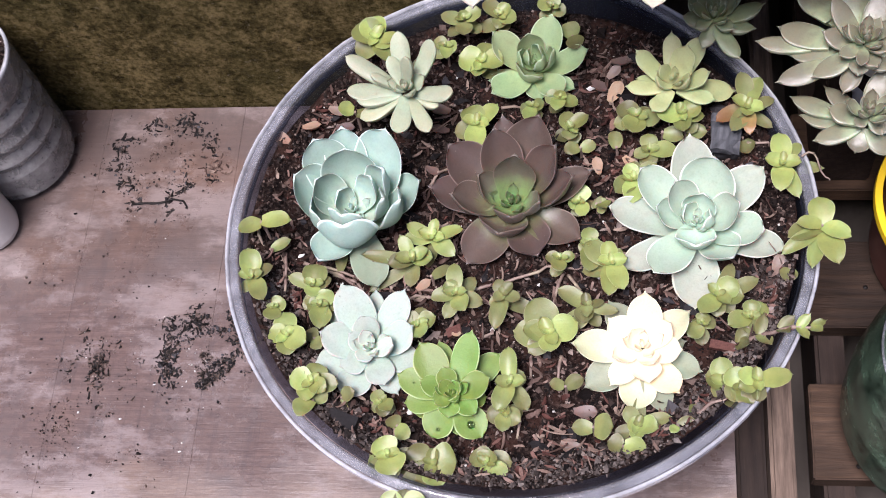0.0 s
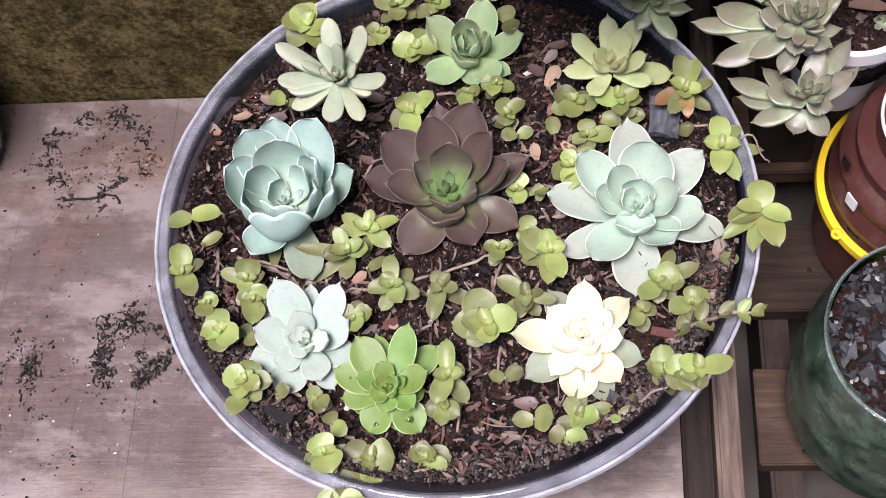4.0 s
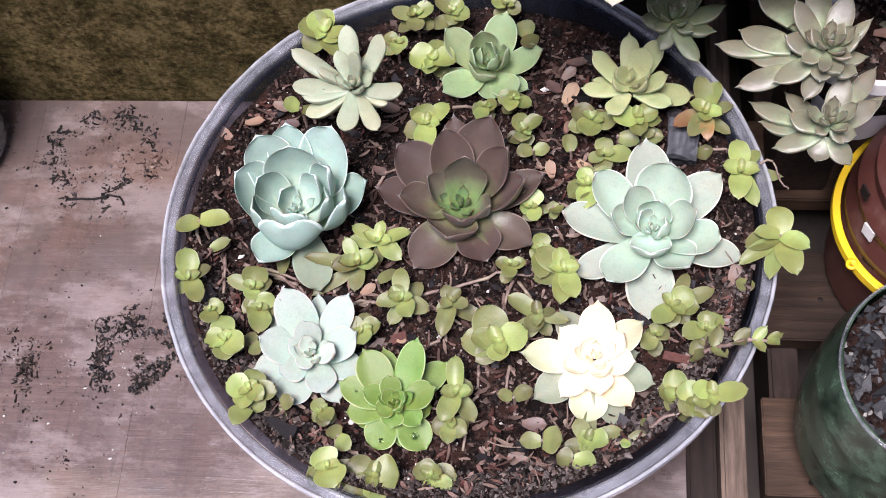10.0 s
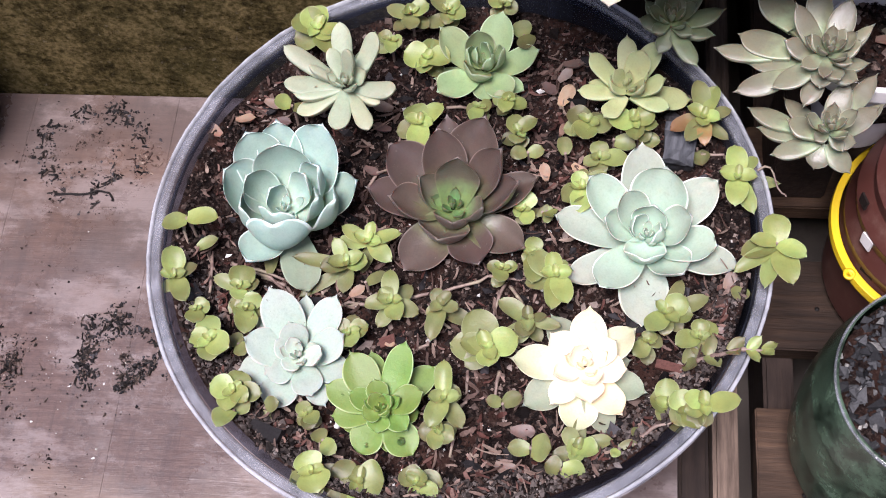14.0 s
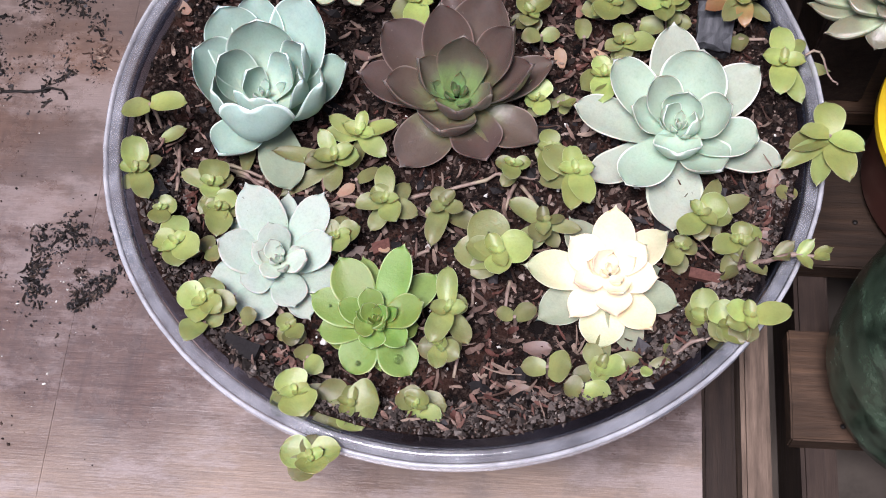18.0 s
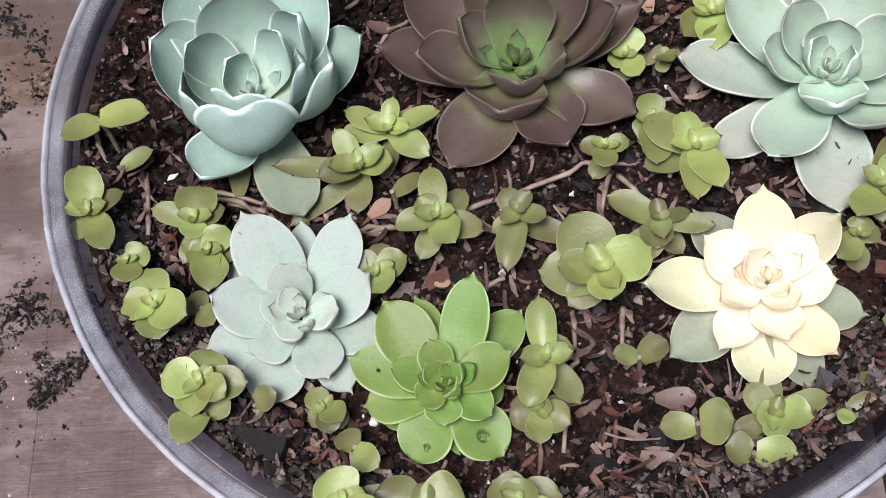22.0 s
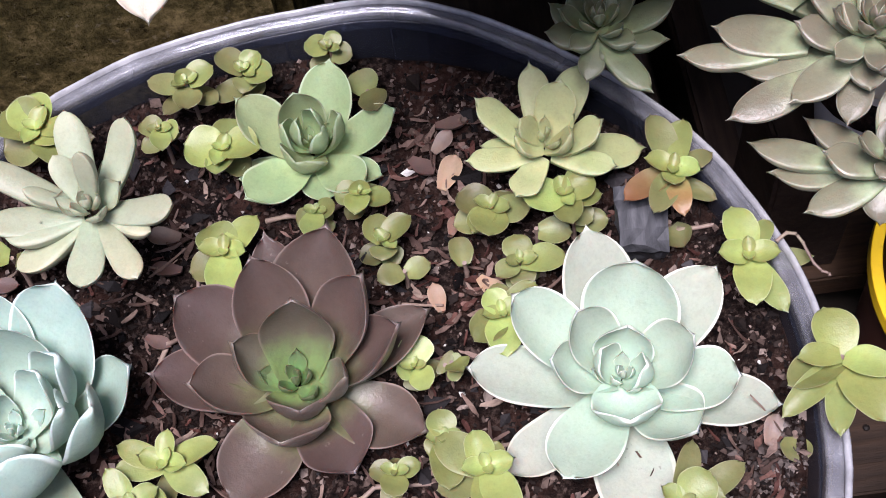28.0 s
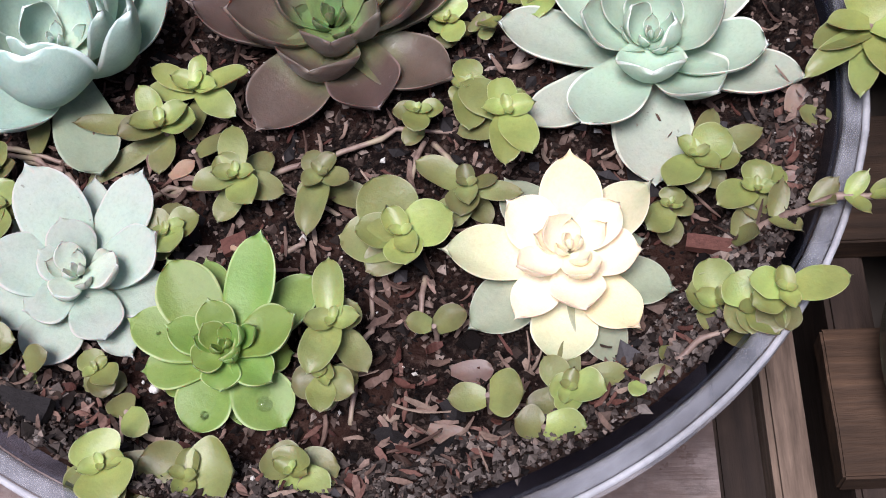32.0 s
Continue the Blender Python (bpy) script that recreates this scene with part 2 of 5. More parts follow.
M_SLAT = wood_material("brown_slat", (0.014, 0.008, 0.005), (0.112, 0.064, 0.037), "x")
M_BEAM = wood_material("grey_beam", (0.018, 0.011, 0.009), (0.080, 0.052, 0.037), "y")
M_BEAM_WORN = wood_material("worn_beam", (0.026, 0.016, 0.012), (0.27, 0.195, 0.145), "y", 0.35, 0.3)


def board_material():
    """Wet plywood: fine streaks along x, scuffs along y, glossy damp patches and a dry tan front."""
    n = Nodes("wet_brown_board")
    vec = n.coords("Object")
    grain = n.noise(n.coords("Object", (5, 70, 30)), 4.0, 9.0, 0.7)
    hair = n.noise(n.coords("Object", (10, 320, 30)), 4.0, 4.0, 0.6)
    scuff = n.noise(n.coords("Object", (60, 2.2, 30)), 4.0, 6.0, 0.65)
    blot = n.noise(vec, 5.5, 5.0, 0.6)
    grime = n.noise(vec, 30.0, 8.0, 0.72)
    col = n.ramp(grain, [(0.3, (0.078, 0.047, 0.036)), (0.5, (0.112, 0.070, 0.054)), (0.72, (0.152, 0.099, 0.078))])
    fleck = n.noise(n.coords("Object", (1.0, 1.5, 1.0)), 150.0, 6.0, 0.75)
    col = n.mix(n.math("MULTIPLY", n.span(fleck, 0.48, 0.60), 0.32), col, (0.046, 0.033, 0.030))
    col = n.mix(n.math("MULTIPLY", n.span(hair, 0.52, 0.74), 0.14), col, (0.062, 0.044, 0.040))
    col = n.mix(n.math("MULTIPLY", n.span(scuff, 0.50, 0.66), 0.6), col, (0.066, 0.042, 0.034))
    col = n.mix(n.math("MULTIPLY", n.span(blot, 0.42, 0.62), 0.5), col, (0.105, 0.084, 0.078))
    warm = n.noise(n.coords("Object", (1.0, 1.6, 1.0)), 11.0, 4.0, 0.55)
    col = n.mix(n.math("MULTIPLY", n.span(warm, 0.52, 0.72), 0.5), col, (0.175, 0.100, 0.066))
    place = n.node("ShaderNodeSeparateXYZ")
    n.link(vec, place.inputs[0])
    dry = n.span(n.math("SUBTRACT", n.math("MULTIPLY", n.math("SUBTRACT", warm, 0.5), 0.14), place.outputs[1]), 0.085, 0.150)
    col = n.mix(n.math("MULTIPLY", dry, 0.8), col, n.ramp(n.math("ADD", n.math("MULTIPLY", blot, 0.5), n.math("MULTIPLY", hair, 0.5)), [(0.38, (0.125, 0.076, 0.047)), (0.62, (0.31, 0.212, 0.138))]))
    damp = n.noise(n.coords("Object", (1.3, 0.9, 1.0)), 17.0, 7.0, 0.7)
    col = n.mix(n.math("MULTIPLY", n.span(damp, 0.52, 0.66), 0.35), col, (0.058, 0.039, 0.033))
    pale = n.noise(n.coords("Object", (0.8, 1.7, 1.0)), 13.0, 8.0, 0.75)
    col = n.mix(n.math("MULTIPLY", n.span(pale, 0.48, 0.62), 0.68), col, (0.250, 0.200, 0.184))
    col = n.mix(n.math("MULTIPLY", n.span(grime, 0.53, 0.70), 0.48), col, (0.050, 0.036, 0.032))
    n.bump(n.math("ADD", n.math("ADD", n.math("MULTIPLY", grain, 0.6), n.math("MULTIPLY", hair, 0.3)), n.math("ADD", n.math("MULTIPLY", grime, 0.9), n.math("MULTIPLY", fleck, 0.5))), 0.26, 0.0010)
    wet = n.math("ADD", n.math("MULTIPLY", blot, 0.5), n.math("MULTIPLY", grime, 0.5))
    return n.finish(col, n.ramp(n.math("ADD", wet, n.math("MULTIPLY", dry, 0.3)), [(0.38, (0.16,) * 3), (0.62, (0.40,) * 3), (0.9, (0.60,) * 3)]), 1.0, Coat_Weight=0.55, Coat_Roughness=0.16)


def moss_wall_material():
    n = Nodes("mossy_concrete")
    vec = n.coords("Object")
    big = n.noise(vec, 7.0, 5.0, 0.6)
    mid = n.noise(vec, 45.0, 8.0, 0.7)
    fine = n.noise(vec, 230.0, 6.0, 0.75)
    col = n.ramp(n.math("ADD", n.math("MULTIPLY", mid, 0.5), n.math("MULTIPLY", fine, 0.5)), [(0.42, (0.028, 0.021, 0.008)), (0.5, (0.088, 0.067, 0.025)), (0.58, (0.19, 0.143, 0.062))])
    col = n.mix(n.math("MULTIPLY", n.span(big, 0.42, 0.65), 0.5), col, (0.052, 0.047, 0.016))
    col = n.mix(n.math("MULTIPLY", n.span(n.noise(vec, 190.0, 3.0), 0.62, 0.72), 0.5), col, (0.22, 0.185, 0.12))
    pits = n.span(n.noise(n.coords("Object", (1.0, 1.0, 1.6)), 130.0, 4.0, 0.7), 0.58, 0.66)
    col = n.mix(n.math("MULTIPLY", pits, 0.45), col, (0.012, 0.009, 0.004))
    n.bump(n.math("SUBTRACT", n.math("ADD", mid, fine), pits), 0.9, 0.004)
    return n.finish(col, 0.95, 0.04)


def soil_material(name, pebbles=False):
    n = Nodes(name)
    vec = n.coords("Object")
    fine = n.noise(vec, 420.0, 8.0, 0.75)
    mid = n.noise(vec, 60.0, 5.0)
    col = n.ramp(fine, [(0.38, (0.004, 0.003, 0.003)), (0.52, (0.020, 0.013, 0.011)), (0.68, (0.10, 0.07, 0.056))])
    col = n.mix(n.math("MULTIPLY", n.span(mid, 0.45, 0.65), 0.5), col, (0.075, 0.036, 0.026))
    n.bump(fine, 1.0, 0.003)
    return n.finish(col, 0.9, 0.06)


def crumb_material(name, stops, rough=0.75):
    n = Nodes(name)
    col = n.ramp(n.island(), stops)
    col = n.mix(0.6, col, n.ramp(n.noise(n.coords("Object"), 700.0, 4.0), [(0.3, (0.35,) * 3), (0.7, (1.0,) * 3)]), "MULTIPLY")
    n.bump(n.noise(n.coords("Object"), 1400.0, 3.0), 0.5, 0.0006)
    return n.finish(col, rough, 0.12)


M_BOARD, M_WALL, M_SOIL = board_material(), moss_wall_material(), soil_material("dark_potting_soil")
M_CRUMB = crumb_material("soil_crumbs", [(0.0, (0.004, 0.003, 0.003)), (0.40, (0.018, 0.013, 0.011)), (0.68, (0.066, 0.046, 0.038)), (0.90, (0.17, 0.122, 0.10)), (1.0, (0.30, 0.24, 0.205))])
M_CRUMB_DRY = crumb_material("dry_soil_crumbs", [(0.0, (0.022, 0.018, 0.016)), (0.45, (0.070, 0.056, 0.050)), (0.85, (0.135, 0.112, 0.100)), (1.0, (0.24, 0.21, 0.19))])
M_CRUMB_DARK = crumb_material("black_gravel", [(0.0, (0.012, 0.012, 0.013)), (0.6, (0.05, 0.05, 0.052)), (0.92, (0.12, 0.12, 0.12)), (1.0, (0.45, 0.43, 0.38))])
M_FLAKE = crumb_material("dry_flakes", [(0.0, (0.05, 0.022, 0.018)), (0.35, (0.11, 0.046, 0.036)), (0.7, (0.18, 0.10, 0.08)), (1.0, (0.27, 0.19, 0.155))], 0.6)
M_SHRED = crumb_material("pink_bark", [(0.0, (0.045, 0.027, 0.021)), (0.4, (0.105, 0.065, 0.052)), (0.75, (0.19, 0.128, 0.102)), (1.0, (0.33, 0.25, 0.195))], 0.55)
M_FIBRE = crumb_material("black_fibres", [(0.0, (0.008, 0.007, 0.007)), (0.8, (0.03, 0.025, 0.022)), (1.0, (0.10, 0.07, 0.055))], 0.4)
M_CLOD = crumb_material("black_clods", [(0.0, (0.008, 0.007, 0.007)), (0.7, (0.030, 0.027, 0.028)), (1.0, (0.085, 0.080, 0.085))], 0.7)
M_GRIT = crumb_material("white_grit", [(0.0, (0.5, 0.47, 0.42)), (1.0, (0.85, 0.84, 0.8))])
M_COAL = wood_material("charcoal", (0.020, 0.022, 0.026), (0.185, 0.190, 0.205), "y", 0.3, 0.25)


def stem_material():
    n = Nodes("vine_stem")
    col = n.ramp(n.noise(n.coords("Object"), 120.0, 4.0), [(0.35, (0.13, 0.082, 0.068)), (0.5, (0.24, 0.175, 0.142)), (0.68, (0.29, 0.245, 0.165))])
    return n.finish(col, 0.55, 0.4)


def plastic(name, colour, rough=0.4, spec=0.5, dirt=(0.2, 0.16, 0.12), amount=0.3, scale=30.0):
    n = Nodes(name)
    d = n.noise(n.coords("Object"), scale, 7.0, 0.7)
    col = n.mix(n.math("MULTIPLY", n.span(d, 0.5, 0.72), amount), colour, dirt)
    return n.finish(col, n.math("ADD", n.math("MULTIPLY", d, 0.3), rough - 0.15), spec)


def clear_plastic(name, tint, opacity, rough, haze, contrast=0.2, spec=0.9, coat=0.0):
    """Thin cloudy plastic: partly see-through, partly a dull scattering film with gloss."""
    n = Nodes(name)
    d = n.noise(n.coords("Object"), 60.0, 6.0, 0.7)
    n.finish(n.ramp(d, [(0.35, tuple(c * (1 - contrast) for c in haze)), (0.7, haze)]), n.math("ADD", n.math("MULTIPLY", d, 0.25), rough - 0.08), spec, Coat_Weight=coat, Coat_Roughness=0.08)
    clear = n.node("ShaderNodeBsdfTransparent", Color=(*tint, 1))
    blend = n.node("ShaderNodeMixShader")
    n.link(n.math("ADD", n.math("MULTIPLY", n.math("SUBTRACT", d, 0.5), 0.35), opacity, True), blend.inputs[0])
    n.link(clear.outputs[0], blend.inputs[1])
    n.link(n.bsdf.outputs[0], blend.inputs[2])
    n.link(blend.outputs[0], n.tree.nodes["Material Output"].inputs[0])
    return n.mat


M_WATER = Nodes("water").finish((1, 1, 1), 0.02, 0.5, Transmission_Weight=1.0, IOR=1.33)
M_STEM = stem_material()
# Stem brown made darker: shade on the ghost plants' stalks is in the colour.
M_STALK = plastic("shade_dark_stalk", (0.075, 0.066, 0.045), 0.6, 0.2, (0.035, 0.028, 0.02), 0.6, 150.0)
M_TUB = clear_plastic("clear_tub_wall", (0.66, 0.69, 0.77), 0.26, 0.14, (0.045, 0.050, 0.066), spec=0.5)
M_RIM = clear_plastic("cloudy_tub_rim", (0.84, 0.86, 0.91), 0.42, 0.06, (0.44, 0.45, 0.48), 0.60, 1.0, 0.8)
# Lighter than the rim: the edge's highlight line is put into its colour.
M_RIM_EDGE = clear_plastic("highlight_rim_edge", (0.90, 0.92, 0.96), 0.52, 0.05, (0.76, 0.77, 0.80), 0.4, 0.9, 0.6)
M_BOTTLE = clear_plastic("grey_clear_bottle", (0.80, 0.80, 0.80), 0.6, 0.06, (0.40, 0.39, 0.38), 0.6)
M_JAR = clear_plastic("dark_green_plastic", (0.10, 0.30, 0.14), 0.82, 0.2, (0.095, 0.155, 0.100), 0.85)
M_BROWN = plastic("brown_plastic", (0.075, 0.026, 0.020), 0.35, 0.5, (0.20, 0.13, 0.10), 0.4, 40.0)
M_YELLOW = plastic("yellow_plastic", (0.75, 0.50, 0.01), 0.4, 0.5, (0.25, 0.17, 0.05), 0.5, 60.0)
M_WHITE = plastic("white_plastic", (0.60, 0.575, 0.55), 0.4, 0.5, (0.40, 0.36, 0.32), 0.35, 25.0)
M_STONE_GROUND = plastic("damp_ground", (0.07, 0.058, 0.048), 0.8, 0.3, (0.03, 0.025, 0.02), 0.8, 12.0)

# ---------- mesh helpers ----------


def part(name, mesh, material, parent=None, label="", matrix=None):
    """Link a mesh or bmesh as one object, under a thing if one is given."""
    if isinstance(mesh, bmesh.types.BMesh):
        bm, mesh = mesh, bpy.data.meshes.new(name)
        bm.to_mesh(mesh)
        bm.free()
    ob = new(name, mesh)
    if not mesh.materials:
        mesh.materials.append(material)
    if parent is not None:
        ob.parent = parent
    if matrix is not None:
        ob.matrix_basis = matrix
    return tagged(ob, label)


def thing(name, at, label, category, group="", kind=""):
    ob = new(name)
    ob.empty_display_size = 0.01
    ob.matrix_basis = Matrix.Translation(at)
    return tagged(ob, label, category, group, kind)


def box(x0, x1, y0, y1, z0, z1, bevel=0.0, wobble=0.0):
    bm = bmesh.new()
    bmesh.ops.create_cube(bm, size=1.0)
    for v in bm.verts:
        v.co = Vector(((x0, x1)[v.co.x > 0], (y0, y1)[v.co.y > 0], (z0, z1)[v.co.z > 0]))
    if wobble:
        long_edges = [e for e in bm.edges if e.calc_length() > 0.02]
        bmesh.ops.subdivide_edges(bm, edges=long_edges, cuts=5, use_grid_fill=True)
        for v in bm.verts:
            v.co += noise.noise_vector(v.co * 40) * wobble
    if bevel:
        bmesh.ops.bevel(bm, geom=[e for e in bm.edges if e.is_manifold and e.calc_face_angle(0) > 0.5], offset=bevel, segments=2, affect="EDGES")
    for f in bm.faces:
        f.smooth = False
    return bm


def lathe(profile, segments=72, bend=None):
    """Turn a closed or open profile of (radius, z) round the z axis."""
    full = [profile[0]]
    for (r0, z0), (r1, z1) in zip(profile, profile[1:]):
        span = math.hypot(r1 - r0, z1 - z0)
        if span > 0.004:
            full += [(r0 + (r1 - r0) * k, z0 + (z1 - z0) * k) for k in (0.0006 / span, 1 - 0.0006 / span)]
        full.append((r1, z1))
    profile = full
    bm = bmesh.new()
    rings = []
    for k in range(segments):
        a = 2 * math.pi * k / segments
        ring = []
        for r, z in profile:
            co = Vector((r * math.cos(a), r * math.sin(a), z))
            if bend:
                co = bend(co, a)
            ring.append(bm.verts.new(co))
        rings.append(ring)
    for k in range(segments):
        a, b = rings[k], rings[(k + 1) % segments]
        for i in range(len(profile) - 1):
            bm.faces.new((a[i], b[i], b[i + 1], a[i + 1])).smooth = True
    bmesh.ops.recalc_face_normals(bm, faces=bm.faces)
    return bm


def tube(points, radius, sides=7):
    """A knobbly stem through the given points, thinner towards its end."""
    pts = [Vector(p) for p in points]
    path = []
    for i in range(len(pts) - 1):
        for s in range(6):
            path.append(pts[i].lerp(pts[i + 1], s / 6) + noise.noise_vector((pts[i].lerp(pts[i + 1], s / 6)) * 90) * 0.0012)
    path.append(pts[-1])
    bm = bmesh.new()
    rings = []
    for i, p in enumerate(path):
        d = (path[min(i + 1, len(path) - 1)] - path[max(i - 1, 0)]).normalized()
        side = d.orthogonal().normalized()
        other = d.cross(side)
        r = radius * (1 - 0.35 * i / len(path)) * (1.25 if i % 6 == 0 else 1.0)
        rings.append([bm.verts.new(p + (side * math.cos(a) + other * math.sin(a)) * r) for a in (2 * math.pi * k / sides for k in range(sides))])
    for a, b in zip(rings, rings[1:]):
        for k in range(sides):
            bm.faces.new((a[k], a[(k + 1) % sides], b[(k + 1) % sides], b[k])).smooth = True
    bm.faces.new(rings[0])
    bm.faces.new(rings[-1])
    bmesh.ops.recalc_face_normals(bm, faces=bm.faces)
    return bm


def width_at(shape, s):
    """Half width along a leaf, 0 to 1."""
    if shape == "spoon":
        return (0.42 + 0.58 * math.sin(min(s / 0.60, 1) * math.pi / 2) ** 1.1) if s < 0.60 else max(0.0, 1 - ((s - 0.60) / 0.40) ** 2.3) ** 0.66
    if shape == "round":
        return (0.5 + 0.5 * math.sin(min(s / 0.6, 1) * math.pi / 2)) if s < 0.6 else max(0.0, 1 - ((s - 0.6) / 0.4) ** 2.6) ** 0.55
    if shape == "finger":
        return (0.55 + 0.45 * math.sin(min(s / 0.7, 1) * math.pi / 2)) if s < 0.7 else max(0.0, 1 - ((s - 0.7) / 0.3) ** 2.2) ** 0.6
    if shape == "kite":
        return (0.52 + 0.48 * math.sin(min(s / 0.55, 1) * math.pi / 2)) if s < 0.55 else max(0.0, 1 - ((s - 0.55) / 0.45) ** 2.1) ** 0.75
    if shape == "point":
        return (0.46 + 0.54 * math.sin(min(s / 0.6, 1) * math.pi / 2)) if s < 0.6 else max(0.0, 1 - ((s - 0.6) / 0.4) ** 2.2) ** 0.72
    return (0.56 + 0.44 * math.sin(min(s / 0.46, 1) * math.pi / 2)) if s < 0.46 else max(0.0, 1 - ((s - 0.46) / 0.54) ** 2.3) ** 0.56


def leaf_mesh(length, width, thick, cup=0.15, sag=0.08, shape="spoon", point=0.05, ns=17, nv=12, curl=0.0, seed=0):
    """A fleshy leaf along x with its upper face towards z; uv is (along, across)."""
    verts, uvs, faces = [], [], []
    rnd = random.Random(seed)
    wav = rnd.uniform(-1, 1), rnd.uniform(-1, 1), rnd.uniform(0, 6)
    for side in (1, -1):
        for i in range(ns + 1):
            s = i / ns
            s = 1 - (1 - s) ** 1.25
            w = width_at(shape, s) * width / 2
            for j in range(nv + 1):
                v = math.sin((2 * j / nv - 1) * math.pi / 2)
                x = length * s
                if s > 0.75:
                    x += point * length * ((s - 0.75) / 0.25) ** 4 * (1 - min(1, abs(v) * 1.0))
                y = v * w + wav[0] * 0.035 * width * math.sin(s * 3)
                z = -4 * sag * length * s * (1 - s) + cup * width * v * v * width_at(shape, s) + curl * length * max(0, s - 0.7) ** 2
                z += wav[1] * 0.02 * width * math.sin(v * 3 + wav[2] + 4 * s) + 0.014 * width * v * v * math.sin(8 * s + wav[2] + 3 * v)
                y += 0.010 * width * v * abs(v) * math.sin(11 * s + 2 * wav[2])
                body = thick * (1 - v * v) ** 0.5 * min(1, 3.5 * (1 - s)) ** 0.5 * (0.55 + 0.45 * min(1, w / (width / 2) + 0.2))
                z += body * (0.22 if side > 0 else -0.78)
                verts.append((x, y, z))
                uvs.append((s, (v + 1) / 2))
    n = (ns + 1) * (nv + 1)
    for i in range(ns):
        for j in range(nv):
            a = i * (nv + 1) + j
            faces.append((a, a + nv + 1, a + nv + 2, a + 1))
            faces.append((n + a, n + a + 1, n + a + nv + 2, n + a + nv + 1))
    mesh = bpy.data.meshes.new("leaf")
    mesh.from_pydata(verts, [], faces)
    layer = mesh.uv_layers.new(name="UVMap")
    loops = np.empty(len(mesh.loops), dtype=np.int32)
    mesh.loops.foreach_get("vertex_index", loops)
    layer.data.foreach_set("uv", np.array(uvs)[loops].ravel())
    mesh.polygons.foreach_set("use_smooth", [True] * len(mesh.polygons))
    mesh.update()
    return mesh


def leaf_pose(base, tip, twist=0.0):
    """The pose that lays a leaf's x axis from base to tip with its upper face towards the plant's axis."""
    x = (Vector(tip) - Vector(base)).normalized()
    flat = Vector((x.x, x.y, 0))
    y = Vector((0, 0, 1)).cross(flat if flat.length > 1e-4 else Vector((1, 0, 0))).normalized()
    z = x.cross(y)
    m = Matrix((x, y, z)).transposed().to_4x4()
    m.translation = base
    return m @ Matrix.Rotation(twist, 4, "X")


def rosette(name, at, rings, mats, label, looks, bud=(7, 0.011, 0.45), group="", most=1.0, drops=(), foot=(4, 6.2, 8.4), lift=0.0):
    """A rosette plant. rings: lists of (turn, reach, rise, width) in degrees and millimetres from its base, and where a leaf differs
    from its ring its own (sag, cup); looks: for each ring (shape, thickness, cup, sag, point); foot: the height of each ring's
    leaf bases; bud: small leaves round the heart: how many, length, width share; lift: how far they sit above the base."""
    plant = thing(name, at, label, "succulent", group)
    rnd = random.Random(name + str(at[0]))
    k = 0
    for nth, (ring, mat, (shape, thick, cup, sag, point)) in enumerate(zip(rings, mats, looks)):
        usual = sag, cup
        for turn, reach, rise, width, *own in ring:
            sag, cup = own or usual
            a = radians(turn)
            tip = Vector((reach * math.cos(a), reach * math.sin(a), rise)) / 1000
            start = Vector((math.cos(a), math.sin(a), 0)) * min(0.004, 0.1 * reach / 1000)
            start.z += foot[nth] / 1000
            length = (tip - start).length
            if length > most:
                start = tip - (tip - start) * (most / length)
                length = most
            k += 1
            m = mat[(k - 1) % len(mat)] if isinstance(mat, list) else mat
            if isinstance(mat, dict):
                m = mat["low" if rise < 8.5 else "half" if rise < 14 and "half" in mat else "high"]
            blade = part("leaf", leaf_mesh(length * 0.97, width / 1000, thick, cup, sag, shape, point, seed=k), m, plant, "", leaf_pose(start, tip, rnd.uniform(-0.12, 0.12)))
            for which, s, v, size in drops:
                if which == k:
                    flat = cup * v * v * width / 1000 - 4 * sag * length * s * (1 - s)
                    spot = Vector((s * length, v * width / 2000, flat + thick * 0.2))
                    bead = bmesh.new()
                    bmesh.ops.create_uvsphere(bead, u_segments=12, v_segments=8, radius=size)
                    for q in bead.verts:
                        q.co.z *= 0.55
                    for f in bead.faces:
                        f.smooth = True
                    part("water_drop", bead, M_WATER, blade, "clear water drop", Matrix.Translation(spot))
    count, size, share = bud
    heart = mats[-1]
    for i in range(count):
        s = i / max(1, count - 1)
        a, up = 2.4 * i + 0.5, radians(38 + 44 * s)
        length = size * (1.05 - 0.6 * s)
        base = Vector((math.cos(a), math.sin(a), 0)) * (0.0030 * (1 - s)) + Vector((0, 0, 0.0055 + lift / 1000 + size * 0.50 * s))
        tip = base + Vector((math.cos(a) * math.cos(up), math.sin(a) * math.cos(up), math.sin(up))) * length
        part("leaf", leaf_mesh(length, length * share * (1.25 - 0.35 * s), 0.0016, 0.22, 0.06, "point", 0.10, 7, 6, 0.3, seed=i + 90), heart, plant, "", leaf_pose(base, tip))
    return plant


